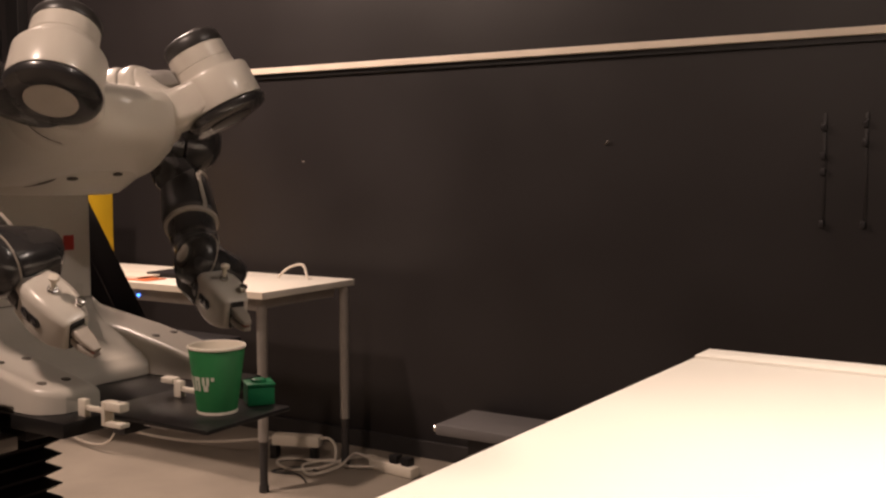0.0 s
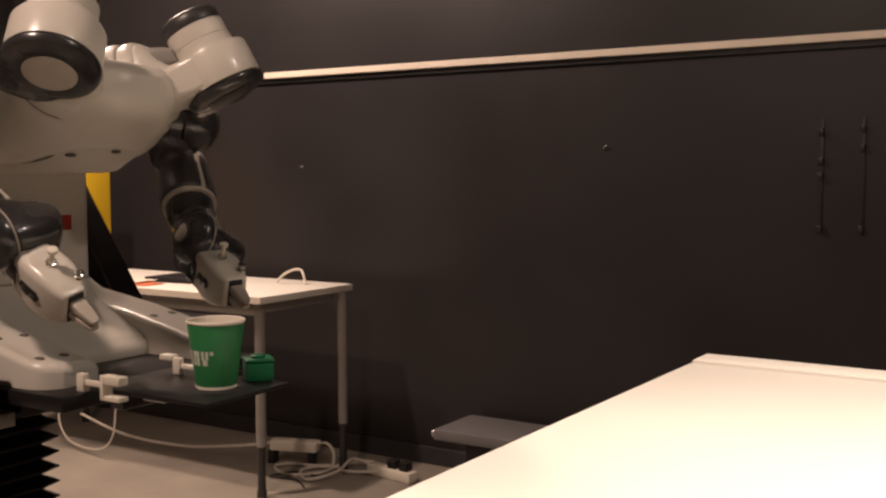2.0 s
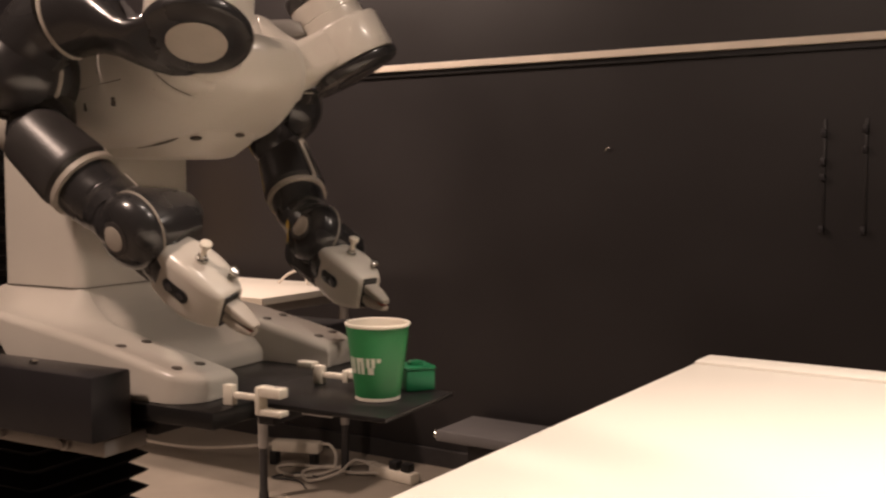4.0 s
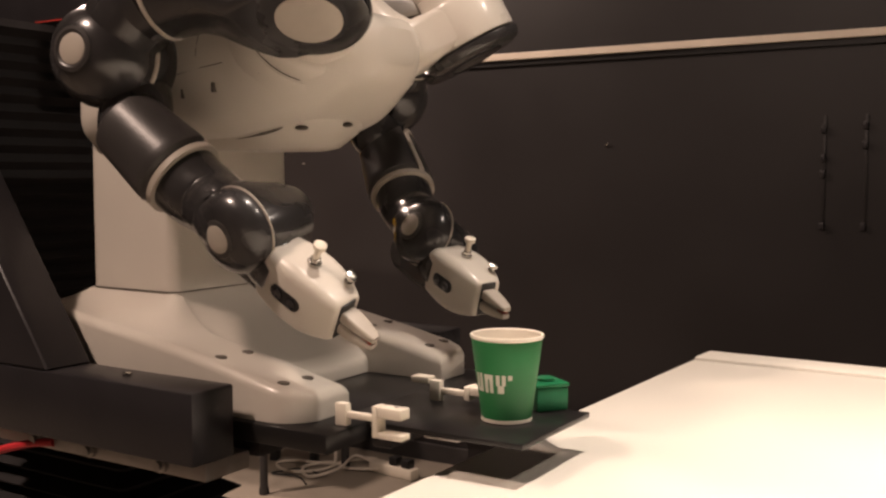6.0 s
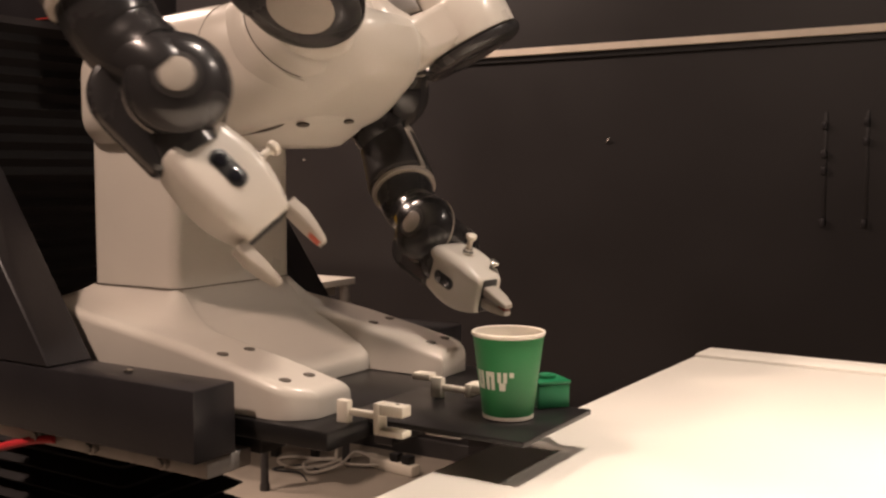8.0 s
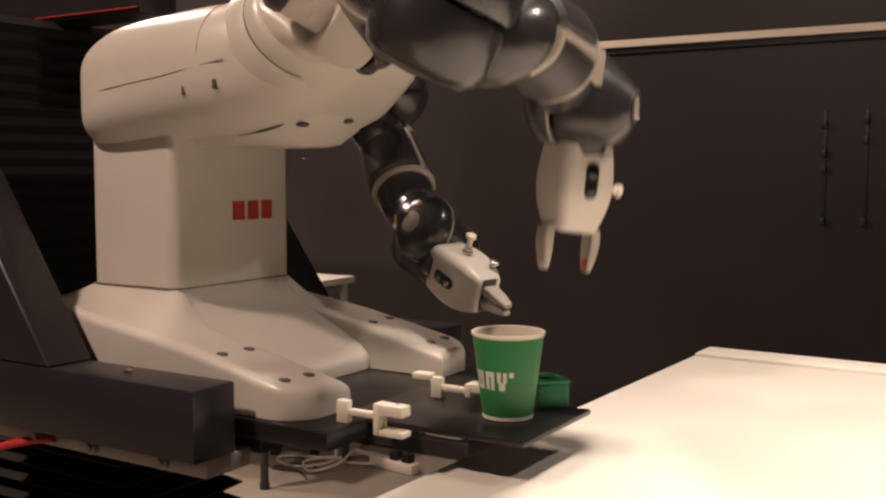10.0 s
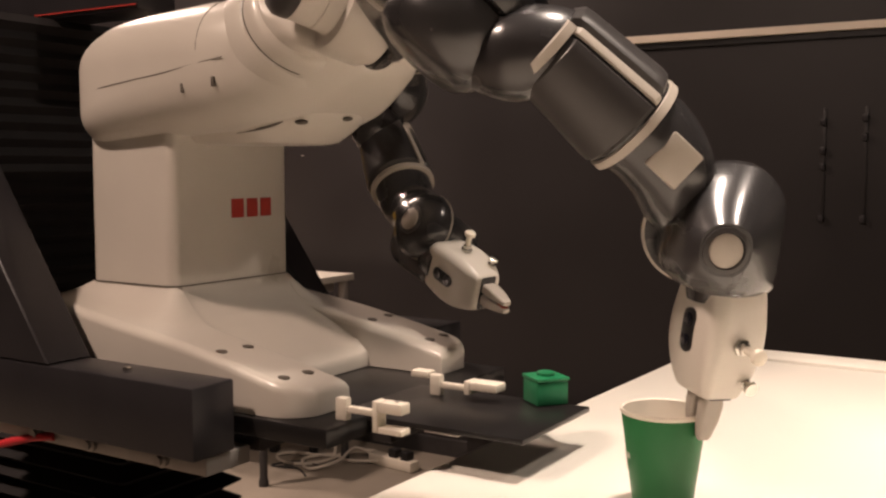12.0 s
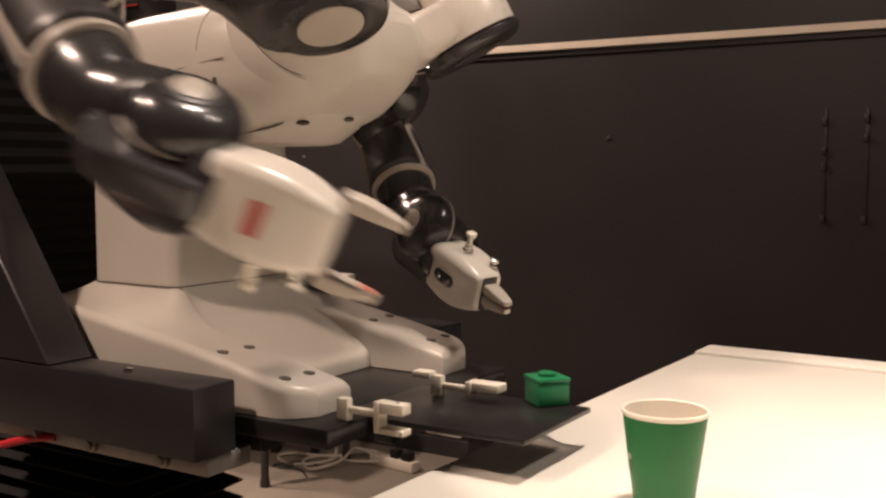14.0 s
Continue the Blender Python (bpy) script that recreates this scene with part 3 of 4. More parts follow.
def footing():
    bm, edge, inner = B(), 0.011, 0.095
    xs = [-0.290 + 0.425 * (0.5 - 0.5 * math.cos(math.pi * i / 64)) for i in range(65)]

    def outer(x):
        return 0.180 - 0.030 * max(0.0, (x - 0.085) / 0.050) ** 3

    def height(x, y):
        y = abs(y)
        free = 0.9 * (y - inner) if x > -0.05 else 0.9 * (y - inner) + 0.3 * (-0.05 - x)
        return max(0.004, foot_top(x, y) - round_over(min(1.0 * (outer(x) - y), 0.135 - x, x + 0.290, max(0.0, free)), edge))

    for s in (-1, 1):
        slab(bm, xs, lambda x: (s * inner, s * outer(x)), height, 26)
    wx = [-0.288 + 0.311 * i / 150 for i in range(151)]

    def hollow(x, y):
        fillet = min(1.0, max(0.0, (abs(y) - 0.080) / 0.016)) ** 2
        low = web_top(x)
        side = max(low, min(foot_top(x, 0.104), low + 0.004))
        return low + (side - low) * fillet - round_over(min(0.023 - x, x + 0.288), 0.004)
    slab(bm, wx, lambda x: (-0.0952, 0.0952), hollow, 32)
    bmesh.ops.recalc_face_normals(bm, faces=bm.faces)
    return bm


def robot_body():
    r = tagged(new("two_armed_robot"), "cream and dark grey two-armed robot with grippers", "robot")
    # foot and column
    part("column", loft(B(), [(0.085, -0.19, 0, 0.0755, 0.1055, 0.016), (0.120, -0.19, 0, 0.0755, 0.1055, 0.016), (0.20, -0.19, 0, 0.0755, 0.1055, 0.016), (0.32, -0.19, 0, 0.0755, 0.105, 0.016)]), SHELL, r)
    part("column_seam", loft(B(), [(0.1135, -0.19, 0, 0.0768, 0.1070, 0.017), (0.1148, -0.19, 0, 0.0768, 0.1070, 0.017)]), SHELL_SEAM, r, "thin dark seam")
    base = part("base", footing(), SHELL, r, "cream base with two forward feet", 50)
    for s in (-1, 1):
        for x, y in ((0.098, 0.159), (0.100, 0.122), (0.010, 0.159), (0.012, 0.119)):
            part("bolt_hole", turned(B(), [(0.0065, -0.002), (0.0065, 0.0008), (0.005, 0.001)], along((x, s * y, foot_top(x, y)), (0.11, 0, 1)), 16), SHELL_SEAM, base)
    for i, (y0, y1) in enumerate(((-0.018, 0.004), (0.010, 0.030), (0.036, 0.056))):
        part("badge", box(B(), -0.1148, -0.1138, y0 + 0.010, y1 + 0.010, 0.193, 0.217), RED_INK, r, "red block of the badge")
    # chest
    rows = [(-0.264, 0, 0.345, 0.100, 0.042, 0.03), (-0.258, 0, 0.347, 0.119, 0.057, 0.035), (-0.238, 0, 0.352, 0.131, 0.066, 0.042), (-0.19, 0, 0.361, 0.137, 0.073, 0.05), (-0.09, 0, 0.370, 0.142, 0.074, 0.06),
            (-0.02, 0, 0.374, 0.142, 0.074, 0.065), (0.04, 0, 0.381, 0.126, 0.067, 0.06), (0.085, 0, 0.390, 0.098, 0.053, 0.048), (0.122, 0, 0.397, 0.066, 0.037, 0.034), (0.138, 0, 0.40, 0.035, 0.02, 0.019)]
    part("chest", loft(B(), [tuple(x) for x in spline(rows, 4)], "x"), SHELL, r)
    part("chin", loft(B(), [(0.284, -0.075, 0, 0.085, 0.06, 0.05), (0.287, -0.07, 0, 0.095, 0.07, 0.055), (0.305, -0.066, 0, 0.112, 0.088, 0.065), (0.325, -0.066, 0, 0.122, 0.100, 0.07), (0.35, -0.07, 0, 0.12, 0.10, 0.07)]), SHELL, r, "cream underside of the chest")
    for x, y, z in ((0.0392, -0.0544, 0.3084), (0.0500, 0.0162, 0.3146)):
        part("vent_hole", blob(B(), (x, y, z), 0.0075, 0.0085, 0.0030), SHELL_SEAM, r)
    # Dark tapered tube drawn for the shadow along the slit.
    part("slit_shadow", tube(B(), [(-0.036, -0.0795, 0.2962, 0.0004), (0.000, -0.0795, 0.3015, 0.0022), (0.018, -0.0750, 0.3062, 0.0024), (0.027, -0.0722, 0.3085, 0.0004)], 10), SHELL_SEAM, r, "dark tapered strip standing for the slit's shadow under the chest")
    for x, z in ((-0.060, 0.346), (-0.0135, 0.351), (0.040, 0.369)):
        part("slot", box(B(), x - 0.0022, x + 0.0022, -0.1421 if x < 0.02 else -0.1285, -0.12, z - 0.006, z + 0.005, 0.001), SHELL_SEAM, r)
    for sy in (-1, 1):
        part("side_seam", tube(B(), [(-0.236, sy * 0.1306, 0.3475, 0.0006), (-0.19, sy * 0.1372, 0.3525, 0.0006), (-0.14, sy * 0.1398, 0.3580, 0.0006), (-0.09, sy * 0.1422, 0.3632, 0.0006), (-0.037, sy * 0.1426, 0.3712, 0.0006), (0.0, sy * 0.1402, 0.3765, 0.0006)], 8), SHELL_SEAM, r, "thin dark seam")
        arc = [(-0.037, sy * (0.0785 + 0.0640 * math.cos(radians(a))), 0.3835 + 0.0640 * math.sin(radians(a)), 0.0006) for a in range(-8, 93, 10)]
        part("top_seam", tube(B(), arc, 8), SHELL_SEAM, r, "thin dark seam")
    for side in "RL":
        y, a, p, w = SIDES[side]
        m = joint(0.05355, y, 0.41492, a, p, w)
        part("shoulder", turned(B(), [(0.080, -0.09), (0.079, -0.035), (0.0745, -0.010), (0.070, -0.003), (0.0675, -0.002)], m, 56), SHELL, r)
        part("shoulder_seam", turned(B(), [(0.0672, -0.004), (0.0672, -0.0012), (0.066, -0.0010)], m, 56), SHELL_SEAM, r)
        part("shoulder_joint", turned(B(), [(0.0662, -0.003), (0.0662, 0.004), (0.065, 0.014), (0.061, 0.020), (0.056, 0.022)], m, 56), SHELL, r)
    return r


def link_shoulder(r, s=1):
    """First link: cream cranked bracket, and standing in it the second joint's barrel with a dark cap."""
    k = B()
    loft(k, [(0.004, 0.0, 0.0, 0.0575, 0.0575, 0.0570), (0.024, 0.001, 0.0, 0.0575, 0.0575, 0.0565), (0.034, 0.004, 0.007 * s, 0.0565, 0.0500, 0.044),
             (0.043, 0.010, 0.018 * s, 0.058, 0.0385, 0.030), (0.054, 0.018, 0.027 * s, 0.0590, 0.0290, 0.016), (0.075, 0.027, 0.0275 * s, 0.0598, 0.0270, 0.010), (0.100, 0.030, 0.0275 * s, 0.0600, 0.0265, 0.010)], "z", 10)
    m = along((0.03, 0, 0.1), (0, -s, 0))
    turned(k, [(0.054, -0.0565), (0.0600, -0.0545), (0.0608, -0.050), (0.0608, -0.006), (0.0585, -0.002), (0.0480, 0.000), (0.0465, 0.004), (0.0460, 0.0155), (0.0448, 0.0168), (0.0456, 0.018), (0.0448, 0.041), (0.042, 0.044)], m, 56)
    ob = part("shoulder_link", k, SHELL, r)
    part("joint_seam", ring_band(-0.0555, 0.0575, 0.0012, m), SHELL_SEAM, ob)
    part("cable_cover", loft(B(), [(0.030, 0.004, -0.028 * s, 0.026, 0.018, 0.008), (0.056, 0.008, -0.020 * s, 0.026, 0.014, 0.008), (0.066, 0.012, -0.014 * s, 0.022, 0.010, 0.006)], "z", 6), LEG, ob, "grey cover between bracket and barrel")
    part("end_cap", turned(B(), [(0.0455, 0.042), (0.0462, 0.046), (0.0455, 0.056), (0.040, 0.0630), (0.033, 0.0655), (0.02, 0.066)], m, 48), PAD, ob, "dark grey padded end cap")
    return ob


def link_upper(r, s=1):
    """Second link: thin dark ring with a pale disc, and the arm that leads round to the third joint."""
    k = B()
    f = along((0, 0, 0), (0, 0, s))
    turned(k, [(0.034, -0.0735), (0.052, -0.0730), (0.0600, -0.0690), (0.0630, -0.0630), (0.0625, -0.0585), (0.058, -0.0572)], f, 56)
    loft(k, [(0.020, -0.0652 * s, 0.0, 0.0078, 0.052, 0.007), (0.045, -0.0650 * s, -0.001, 0.0080, 0.050, 0.007), (0.060, -0.062 * s, -0.004, 0.011, 0.048, 0.010), (0.072, -0.052 * s, -0.010, 0.021, 0.047, 0.019),
             (0.086, -0.036 * s, -0.017, 0.034, 0.047, 0.031), (0.105, -0.018 * s, -0.024, 0.043, 0.047, 0.042), (0.130, -0.005 * s, -0.029, 0.0465, 0.047, 0.046), (0.168, 0.0, -0.03, 0.047, 0.047, 0.0465)], "y", 10)
    ob = part("upper_arm_link", k, DARK, r)
    part("disc", turned(B(), [(0.034, -0.0728), (0.034, -0.0745), (0.031, -0.0752)], f, 40), TRIM if s > 0 else PAD, ob, "pale round cover disc" if s > 0 else "dark round cover disc")
    part("trim_ring", ring_band(0.0, 0.0485, 0.003, along((-0.03, 0.166, 0), (0, 1, 0))), TRIM, ob, "pale ring")
    return ob


def link_elbow(r, s=1):
    """Third link: neck and a blunt dome with a pale disc; the forearm turns on its flat side."""
    k = B()
    tube(k, [(0.0, 0, 0.002, 0.046), (-0.004, 0, 0.028, 0.047), (-0.020, -0.004 * s, 0.050, 0.045), (-0.034, -0.008 * s, 0.068, 0.040)], 36)
    m = along((-0.04188, 0, 0.07873), (0, -s, 0))
    turned(k, [(0.050, -0.0105), (0.0555, -0.0085), (0.0575, -0.002), (0.0570, 0.010), (0.0535, 0.025), (0.0460, 0.039), (0.0355, 0.049), (0.0250, 0.0550), (0.0225, 0.0555)], m, 48)
    ob = part("elbow_link", k, DARK, r)
    part("collar", turned(B(), [(0.0245, 0.050), (0.0240, 0.0570), (0.0200, 0.0580), (0.0170, 0.0560)], m, 36), PAD, ob)
    part("disc", turned(B(), [(0.0165, 0.052), (0.0165, 0.0565), (0.015, 0.0572)], m, 36), TRIM, ob, "pale round cover disc")
    if s > 0:
        arc = [(0.0558 * math.cos(radians(a)), 0.0558 * math.sin(radians(a)), -0.0115, 0.0030) for a in range(-150, 31, 15)]
        bm = tube(B(), arc, 8, 2)
        bmesh.ops.transform(bm, matrix=m, verts=bm.verts)
        part("trim_strip", bm, TRIM, ob, "pale strip along the joint")
    return ob


def pad_shell(a0, a1, y0, y1, proud, soft_a=12.0, soft_y=0.010):
    """A soft pad wrapped about the tapered forearm from angle a0 to a1, rounded off at its borders."""
    bm, na, ny = B(), 30, 18
    rows = []

    def place(q, a, y):
        return bm.verts.new((0.0405 + q * math.cos(radians(a)), y, q * math.sin(radians(a))))
    for j in range(ny + 1):
        y = y0 + (y1 - y0) * j / ny
        row = []
        for i in range(na + 1):
            a = a0 + (a1 - a0) * i / na
            e = min(1.0, min(a - a0, a1 - a) / soft_a, min(y - y0, y1 - y) / soft_y)
            lift = math.sqrt(max(0.0, 1 - (1 - max(0.0, e)) ** 2))
            row.append(place(forearm_radius(y) - 0.0015 + (proud + 0.0015) * lift, a, y))
        rows.append(row)
    for p, q in zip(rows, rows[1:]):
        for i in range(na):
            bm.faces.new((p[i], p[i + 1], q[i + 1], q[i]))
    low = [place(forearm_radius(y) - 0.006, a, y) for y in (y0, y1) for a in (a0, (a0 + a1) / 2, a1)]
    bm.faces.new(rows[0] + [low[2], low[1], low[0]])
    bm.faces.new(rows[-1] + [low[5], low[4], low[3]])
    return bm


def forearm_radius(y):
    return 0.0365 + 0.0065 * min(1.0, max(0.0, (y - 0.060) / 0.085))


def link_forearm(r, s=1):
    """Fourth link: a drum beside the elbow's dome and a tube in two dark pads with pale trim between."""
    k = B()
    drum = along((0, 0, 0), (0, 0, -s))
    turned(k, [(0.046, 0.0125), (0.0530, 0.0135), (0.0550, 0.020), (0.0545, 0.046), (0.049, 0.062), (0.038, 0.0705), (0.012, 0.073)], drum, 48)
    tube(k, [(0.002, 0.004, -0.042 * s, 0.020), (0.012, 0.030, -0.036 * s, 0.030), (0.026, 0.050, -0.022 * s, 0.038), (0.037, 0.064, -0.008 * s, 0.0370), (0.0405, 0.085, 0, 0.0384), (0.0405, 0.145, 0, 0.0428), (0.0405, 0.164, 0, 0.0420)], 40)
    ob = part("forearm_link", k, DARK, r)
    ax = along((0.0405, 0, 0), (0, 1, 0))
    part("trim_ring", ring_band(0.160, 0.0450, 0.0042, ax), TRIM, ob, "pale ring")
    for a in (20, 200):
        part("trim_strip", pad_shell(a - 6, a + 6, 0.068, 0.1560, 0.0026, 1.5, 0.001), TRIM, ob, "pale strip between the pads")
    part("trim_arc", pad_shell(206, 386, 0.0605, 0.0695, 0.0030, 2, 0.001), TRIM, ob, "pale half ring")
    part("pad", pad_shell(27, 193, 0.062, 0.1550, 0.0048), PAD, ob, "dark grey soft pad")
    part("pad", pad_shell(207, 373, 0.0702, 0.1550, 0.0032, 8, 0.006), PAD, ob, "dark grey soft pad")
    return ob


def link_wrist_neck(r):
    k = B()
    tube(k, [(0.0, 0, -0.004, 0.040), (0.0, 0, 0.018, 0.039), (-0.005, -0.001, 0.042, 0.0365), (-0.014, -0.010, 0.062, 0.034), (-0.020, -0.020, 0.076, 0.030)], 36)
    turned(k, [(0.019, 0.0495), (0.027, 0.0480), (0.037, 0.0420), (0.0430, 0.0330), (0.0445, 0.0240), (0.043, 0.0165), (0.02, 0.016)], along((-0.027, 0, 0.1004), (0, -1, 0)), 44)
    tube(k, [(-0.010, -0.006, 0.060, 0.034), (-0.020, -0.022, 0.082, 0.030), (-0.026, -0.030, 0.098, 0.026)], 28)
    ob = part("wrist_neck_link", k, DARK, r)
    m = along((-0.027, -0.0475, 0.1004), (0, -1, 0))
    part("collar", turned(B(), [(0.0195, -0.004), (0.0195, 0.0032), (0.016, 0.004)], m, 32), PAD, ob)
    part("disc", turned(B(), [(0.0145, 0.001), (0.0145, 0.0048), (0.013, 0.0054)], m, 32), TRIM, ob, "pale round cover disc")
    part("inlay", box(B(), -0.019, 0.015, 0.028, 0.0392, 0.014, 0.046, 0.002), TRIM, ob, "pale inlay plate")
    return ob


def helmet_ring(bm, z, x0, x1, y0, y1, radii, n=10):
    """A closed outline at height z with its own radius at each corner: (x1, y1), (x0, y1), (x0, y0), (x1, y0)."""
    pts = []
    for i, (cx, cy, sx, sy) in enumerate(((x1, y1, -1, -1), (x0, y1, 1, -1), (x0, y0, 1, 1), (x1, y0, -1, 1))):
        q = radii[i]
        for j in range(n):
            a = math.pi / 2 * (i + j / (n - 1))
            pts.append(bm.verts.new((cx + sx * q + q * math.cos(a), cy + sy * q + q * math.sin(a), z)))
    return pts


def link_wrist(r):
    """Sixth link: a blunt cone, flat towards the gripper, with a pale disc at its tip."""
    k = B()
    rings = []
    for z, x0, x1, y0, y1, q in ((0.0155, -0.030, 0.058, -0.056, 0.040, (0.008, 0.026, 0.046, 0.036)), (0.013, -0.032, 0.062, -0.060, 0.042, (0.008, 0.028, 0.048, 0.038)),
                                 (0.002, -0.033, 0.0655, -0.0635, 0.0435, (0.009, 0.030, 0.050, 0.040)), (-0.010, -0.032, 0.0645, -0.062, 0.0435, (0.010, 0.030, 0.050, 0.042)),
                                 (-0.026, -0.029, 0.054, -0.050, 0.0425, (0.014, 0.030, 0.042, 0.040)), (-0.042, -0.027, 0.040, -0.036, 0.041, (0.018, 0.028, 0.032, 0.032)),
                                 (-0.056, -0.0215, 0.0265, -0.0235, 0.0285, (0.020, 0.022, 0.023, 0.023)), (-0.060, -0.019, 0.022, -0.020, 0.022, (0.018, 0.018, 0.018, 0.018))):
        rings.append(helmet_ring(k, z, x0, x1, y0, y1, q))
    for a, b in zip(rings, rings[1:]):
        for i in range(len(a)):
            j = (i + 1) % len(a)
            k.faces.new((a[i], a[j], b[j], b[i]))
    k.faces.new(rings[0][::-1])
    k.faces.new(rings[-1])
    tube(k, [(0.016, 0.020, 0.0, 0.030), (0.024, 0.034, 0, 0.031), (0.027, 0.050, 0, 0.030)], 36)
    ob = part("wrist_link", k, DARK, r, "", 28)
    m = along((0.001, 0.001, -0.0595), (0, 0, -1))
    part("collar", turned(B(), [(0.0185, -0.004), (0.0185, 0.0030), (0.0150, 0.0038), (0.0145, 0.001)], m, 32), PAD, ob)
    part("disc", turned(B(), [(0.0135, -0.001), (0.0135, 0.0022), (0.012, 0.0028)], m, 32), TRIM, ob, "pale round cover disc")
    for z in (0.0185,):
        part("seam_band", ring_band(z, 0.0450, 0.0016, along((0, 0, 0), (0, 0, 1))), TRIM, ob, "thin pale seam band")
    return ob


def gripper(r):
    """White gripper with a lens window, two fittings and two fingers that slide along x."""
    rows = [(0.007, 0, 0, 0.0270, 0.0220, 0.012), (0.010, 0, 0, 0.0300, 0.0245, 0.010), (0.022, 0, 0, 0.0330, 0.0265, 0.012), (0.045, 0, 0, 0.0350, 0.0290, 0.013), (0.068, 0, 0, 0.0340, 0.0280, 0.012), (0.088, 0, 0, 0.0290, 0.0240, 0.010), (0.102, 0, 0, 0.0235, 0.0185, 0.007), (0.1045, 0, 0, 0.0205, 0.0160, 0.006)]
    g = part("gripper", loft(B(), [tuple(x) for x in spline(rows, 3)]), SHELL, r, "cream gripper housing")
    bm = B()
    loft(bm, [(0.0255, 0.050, 0, 0.019, 0.0082, 0.0081), (0.0296, 0.050, 0, 0.019, 0.0082, 0.0081), (0.0300, 0.050, 0, 0.0175, 0.0067, 0.0066)], "y")
    part("lens_window", bm, BLACK, g, "black oval lens window")
    for z in (0.041, 0.059):
        part("lens", turned(B(), [(0.006, 0.0), (0.006, 0.0012), (0.0035, 0.002)], along((0.0, 0.0298, z), (0, 1, 0)), 20), LENS, g)
    part("badge", box(B(), -0.013, 0.013, -0.0294, -0.0275, 0.044, 0.055), RED_INK, g, "small red badge")
    base = part("air_fitting", turned(B(), [(0.0075, -0.004), (0.0075, 0.0045), (0.0055, 0.0055), (0.0055, 0.009), (0.004, 0.0095)], along((0.0335, 0.001, 0.054), (1, 0, 0.06)), 6), STEEL, g, "bright metal air fitting", 20)
    part("hose_tail", turned(B(), [(0.0035, 0.008), (0.0035, 0.0205), (0.0045, 0.0215), (0.0066, 0.0225), (0.0068, 0.0270), (0.0050, 0.0282)], along((0.0335, 0.001, 0.054), (1, 0, 0.06)), 20), PRINT, base, "white plastic hose tail")
    part("air_fitting", turned(B(), [(0.0045, -0.004), (0.0045, 0.004), (0.003, 0.005), (0.003, 0.009), (0.0062, 0.0095), (0.0062, 0.013), (0.004, 0.014)], along((0.0265, -0.015, 0.087), (1, 0, 0.25)), 16), STEEL, g, "small bright metal air fitting")
    part("flange", turned(B(), [(0.0265, 0.001), (0.0280, 0.003), (0.0280, 0.0075), (0.022, 0.0085)], None, 36), ALU, g, "dull metal flange")
    part("mouth", box(B(), -0.0215, 0.0215, -0.011, 0.011, 0.1005, 0.1062, 0.002), BLACK, g)
    fingers = []
    for s in (-1, 1):
        bm = loft(B(), [(0.100, s * 0.006, 0, 0.006, 0.009, 0.003), (0.115, s * 0.0065, 0, 0.0062, 0.010, 0.003), (0.128, s * 0.0055, 0, 0.0052, 0.0095, 0.003), (0.142, s * 0.0042, 0, 0.0038, 0.007, 0.003), (0.146, s * 0.0038, 0, 0.0028, 0.005, 0.0025)])
        f = part("finger", bm, TRIM, g, "pale tapered finger")
        part("finger_pad", box(B(), min(s * 0.0002, s * 0.0018), max(s * 0.0002, s * 0.0018), -0.005, 0.005, 0.131, 0.1435, 0.0006), TIP_RED, f, "red rubber finger pad")
        fingers.append((s, f))
    return g, fingers


ROBOT = robot_body()
rider(ROBOT)
ARMS = {}
for side in "RL":
    mirror = 1 if side == "R" else -1
    links = [link_shoulder(ROBOT, mirror), link_upper(ROBOT, mirror), link_elbow(ROBOT, mirror), link_forearm(ROBOT, mirror), link_wrist_neck(ROBOT), link_wrist(ROBOT)]
    g, fingers = gripper(ROBOT)
    ARMS[side] = (links + [g], fingers)

# ---- what moves, and when ----
REST_LEFT = (-34.1, -129.5, 119.6, 29.9, -24.7, 28.2, -153.4)
# joint angles of the working arm at these times
TIMES = [0, 6.5, 7.5, 8, 8.2, 9, 9.7, 10.3, 10.5, 10.8, 11, 11.2, 11.5, 11.8, 13, 13.5, 13.7, 14]
J1 = [19.7, 19.7, 20.8, 11.1, 24.5, 8.5, 81.4, 108.3, 108.3, 108.3, 90.4, 85.8, 90.4, 108.2, 108.3, 92.8, 63.6, 36.6]
J2 = [-146.4, -146.4, -145.6, -87.2, -58.8, -62.6, -41.8, -45.3, -45.3, -45.1, -23.1, -23.1, -30.1, -39.5, -39.6, -35.0, -77.6, -101.8]
J3 = [-117.1, -117.1, -117.1, -95.1, -90.9, -66.0, -63.6, -112.3, -112.3, -112.1, -81.4, -72.0, -87.6, -113.2, -113.2, -100.2, -62.9, -65.3]
J4 = [37.5, 37.5, 36.8, 41.7, 29.7, 65.8, 58.8, 39.2, 39.2, 39.4, 50.5, 35.6, 9.4, -16.9, -16.8, -5.0, 10.5, 13.6]
J5 = [25.0, 25.0, 22.9, 22.9, 15.0, -52.9, -93.2, -119.1, -119.1, -119.0, -93.0, -88.2, -79.8, -78.9, -78.9, -52.0, -67.7, -11.3]
J6 = [7.0, 7.0, 9.1, 20.2, 25.0, 6.0, 96.7, 79.5, 79.5, 79.5, 76.6, 81.1, 71.4, 54.5, 54.6, 60.6, 49.9, 40.2]
J7 = [181.1, 181.1, 179.8, 164.7, 164.7, 104.6, 51.1, 31.1, 31.1, 31.1, 30.6, 20.6, 61.3, 72.3, 72.1, 54.3, 83.5, 74.7]


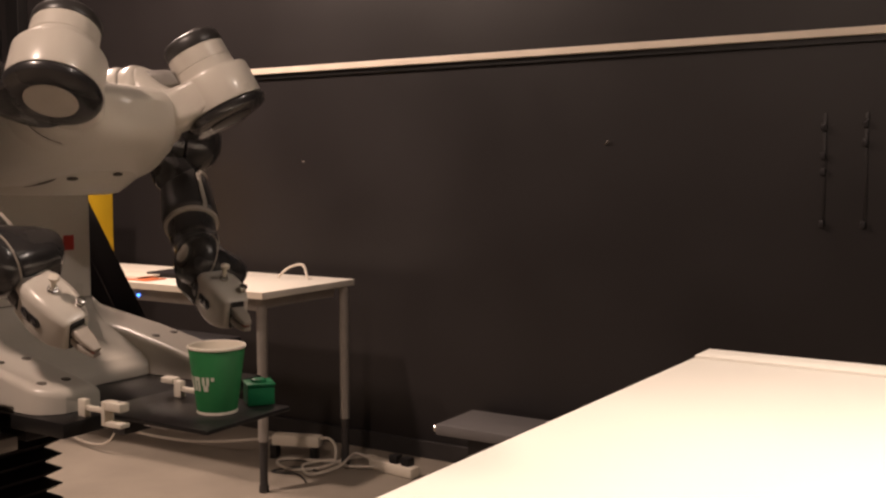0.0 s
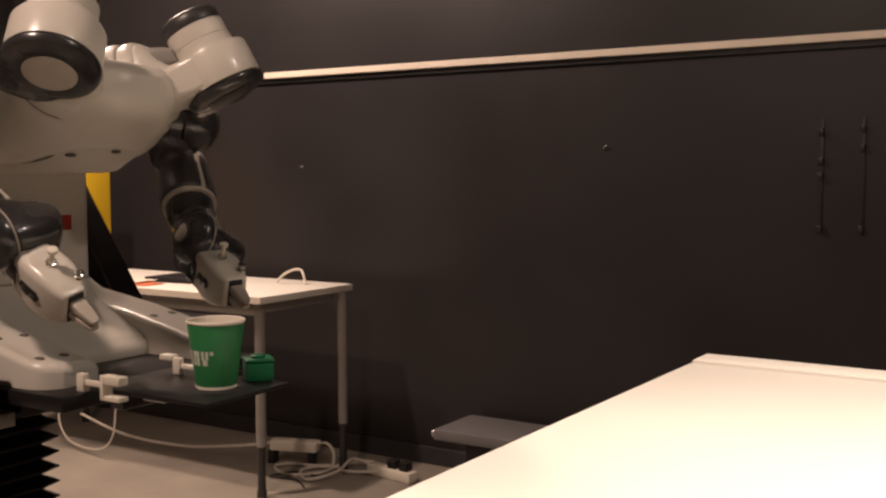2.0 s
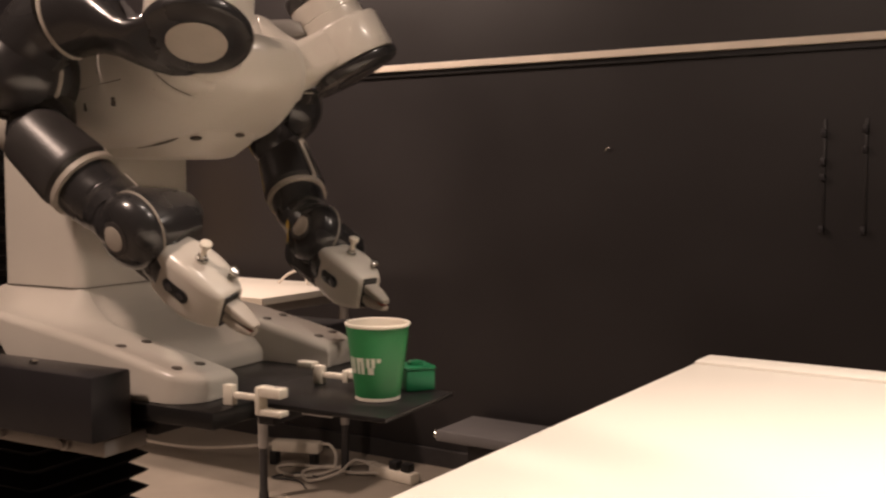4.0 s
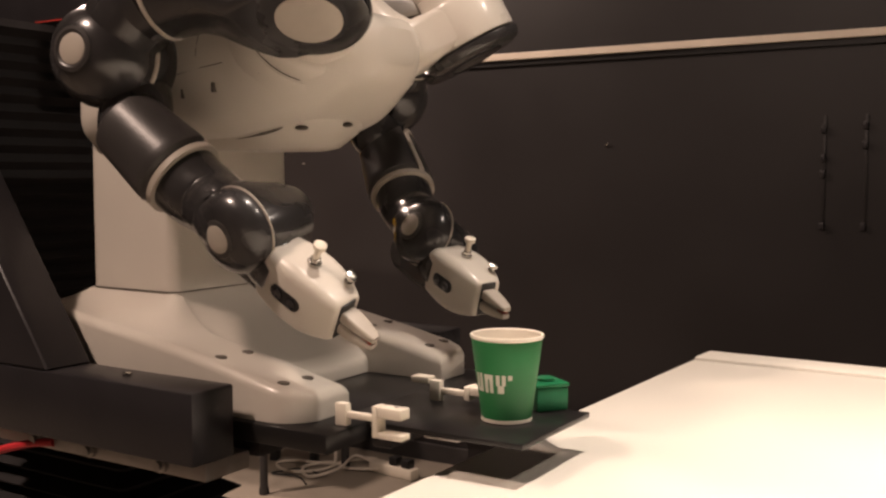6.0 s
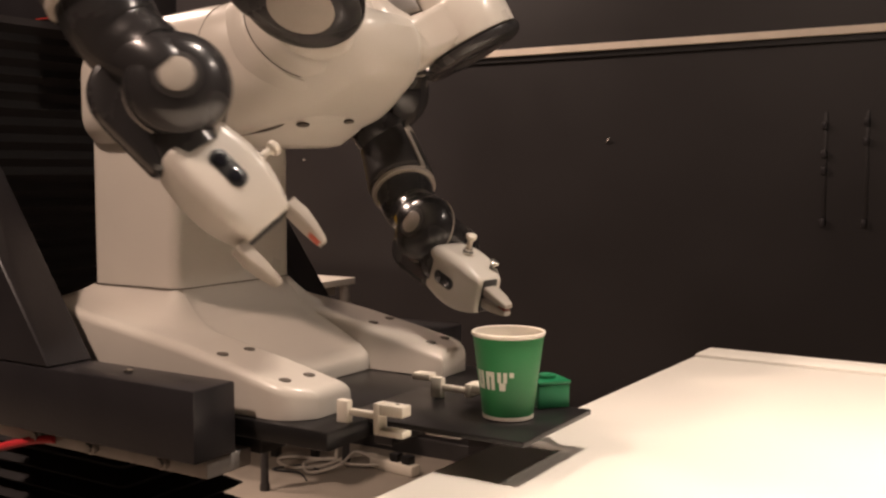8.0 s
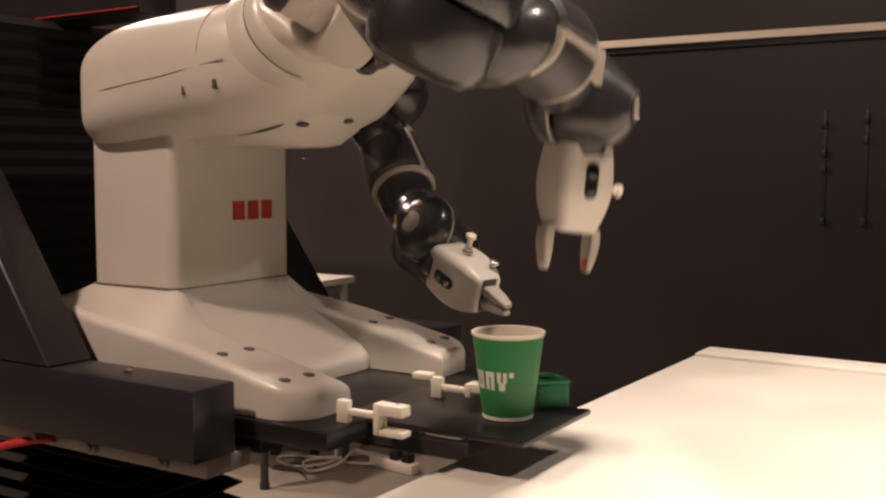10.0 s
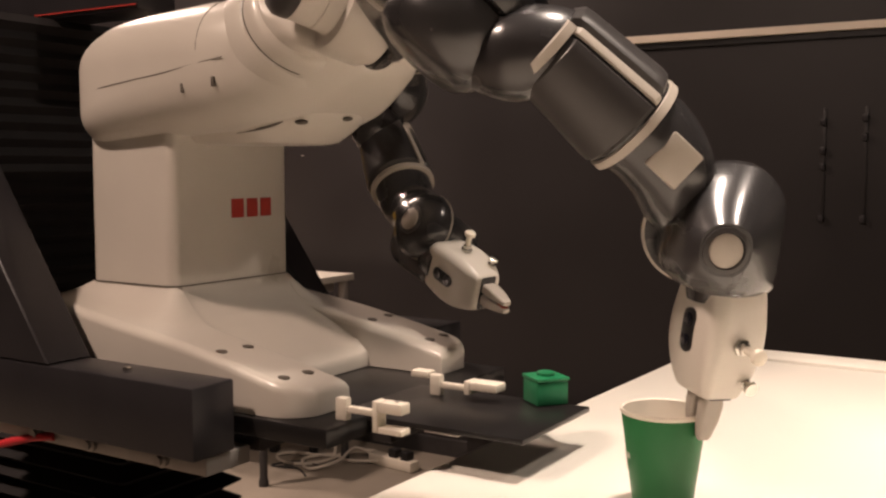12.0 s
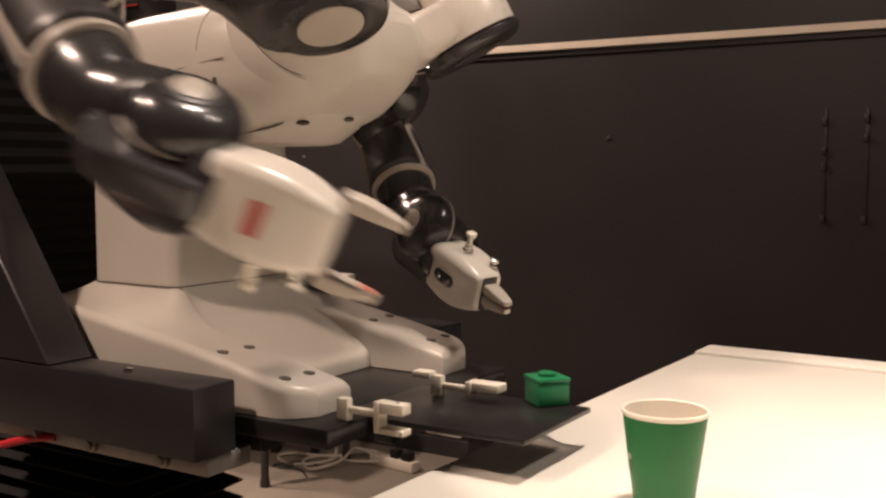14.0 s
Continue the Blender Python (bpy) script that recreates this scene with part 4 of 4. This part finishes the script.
def eased(times, values, t):
    """Smooth, overshoot-free value at t (monotone cubic)."""
    if t <= times[0]:
        return values[0]
    if t >= times[-1]:
        return values[-1]
    d = [(b - a) / (q - p) for a, b, p, q in zip(values, values[1:], times, times[1:])]
    s = [0.0] + [0.0 if u * v <= 0 else 2 * u * v / (u + v) for u, v in zip(d, d[1:])] + [d[-1]]
    i = max(k for k in range(len(times) - 1) if times[k] <= t)
    h = times[i + 1] - times[i]
    x = (t - times[i]) / h
    return ((1 + 2 * x) * (1 - x) ** 2 * values[i] + x * (1 - x) ** 2 * h * s[i] + x * x * (3 - 2 * x) * values[i + 1] + x * x * (x - 1) * h * s[i + 1])


def motions():
    offs = drive()
    for ob, m in RIDERS:
        walk(ob, [(t, pose(HOME.x + x, HOME.y + y, HOME.z + z, 0, 0, w) @ m) for t, x, y, z, w in offs])
    for ob in ROLLERS:
        walk(ob, [(t, pose(HOME.x + x, HOME.y + y, 0, 0, 0, w)) for t, x, y, z, w in offs])
    moving = [0.0] + [round(6.5 + 0.1 * i, 1) for i in range(76)]
    poses = {t: arm_poses("R", [eased(TIMES, j, t) for j in (J1, J2, J3, J4, J5, J6, J7)]) for t in moving}
    for i, ob in enumerate(ARMS["R"][0]):
        walk(ob, [(t, poses[t][i]) for t in moving])
    rest = arm_poses("L", REST_LEFT)
    for ob, m in zip(ARMS["L"][0], rest):
        walk(ob, [(0.0, m), (14.0, m)])
    for s, f in ARMS["R"][1]:
        walk(f, [(t, pose(s * w, 0, 0)) for t, w in ((0.0, 0.001), (6.0, 0.001), (6.5, 0.007), (7.1, 0.024), (10.35, 0.024), (10.6, 0.002), (12.0, 0.002), (12.35, 0.024), (14.0, 0.024))])
    for s, f in ARMS["L"][1]:
        walk(f, [(0.0, pose(s * 0.001, 0, 0)), (14.0, pose(s * 0.001, 0, 0))])
    on_lift = HOME + CUP_ON_LIFT
    turn = -62
    rows = [(t, pose(HOME.x + x, HOME.y + y, HOME.z + z, 0, 0, w) @ pose(*CUP_ON_LIFT, 0, 0, turn)) for t, x, y, z, w in offs if t < 10]
    rows += [(10.6, Matrix.Translation(on_lift) @ pose(0, 0, 0, 0, 0, turn)), (10.78, Matrix.Translation(on_lift) @ pose(0, 0, 0, 0, 0, turn))]
    rows += [(10.9, pose(-0.481, 0.918, 0.949, 0, 0, turn)), (11.0, pose(-0.469, 0.914, 1.000, 0, 0, turn)), (11.1, pose(-0.437, 0.904, 1.017, 0, 0, -64)),
             (11.2, pose(-0.378, 0.901, 1.022, 0, 2, -70)), (11.3, pose(-0.355, 0.897, 1.023, 0, 5, -80)), (11.4, pose(-0.344, 0.890, 0.990, 0, 6, -98)),
             (11.5, pose(-0.331, 0.880, 0.953, 0, 6, -122)), (11.6, pose(-0.312, 0.879, 0.934, 0, 6, -135)), (11.7, pose(-0.303, 0.870, 0.900, 0, 3, -140)),
             (11.8, pose(-0.299, 0.860, 0.858, 0, 0, -142)), (11.95, pose(-0.299, 0.858, TABLE_Z, 0, 0, -142)), (14.0, pose(-0.299, 0.858, TABLE_Z, 0, 0, -142))]
    walk(CUP, rows)


motions()
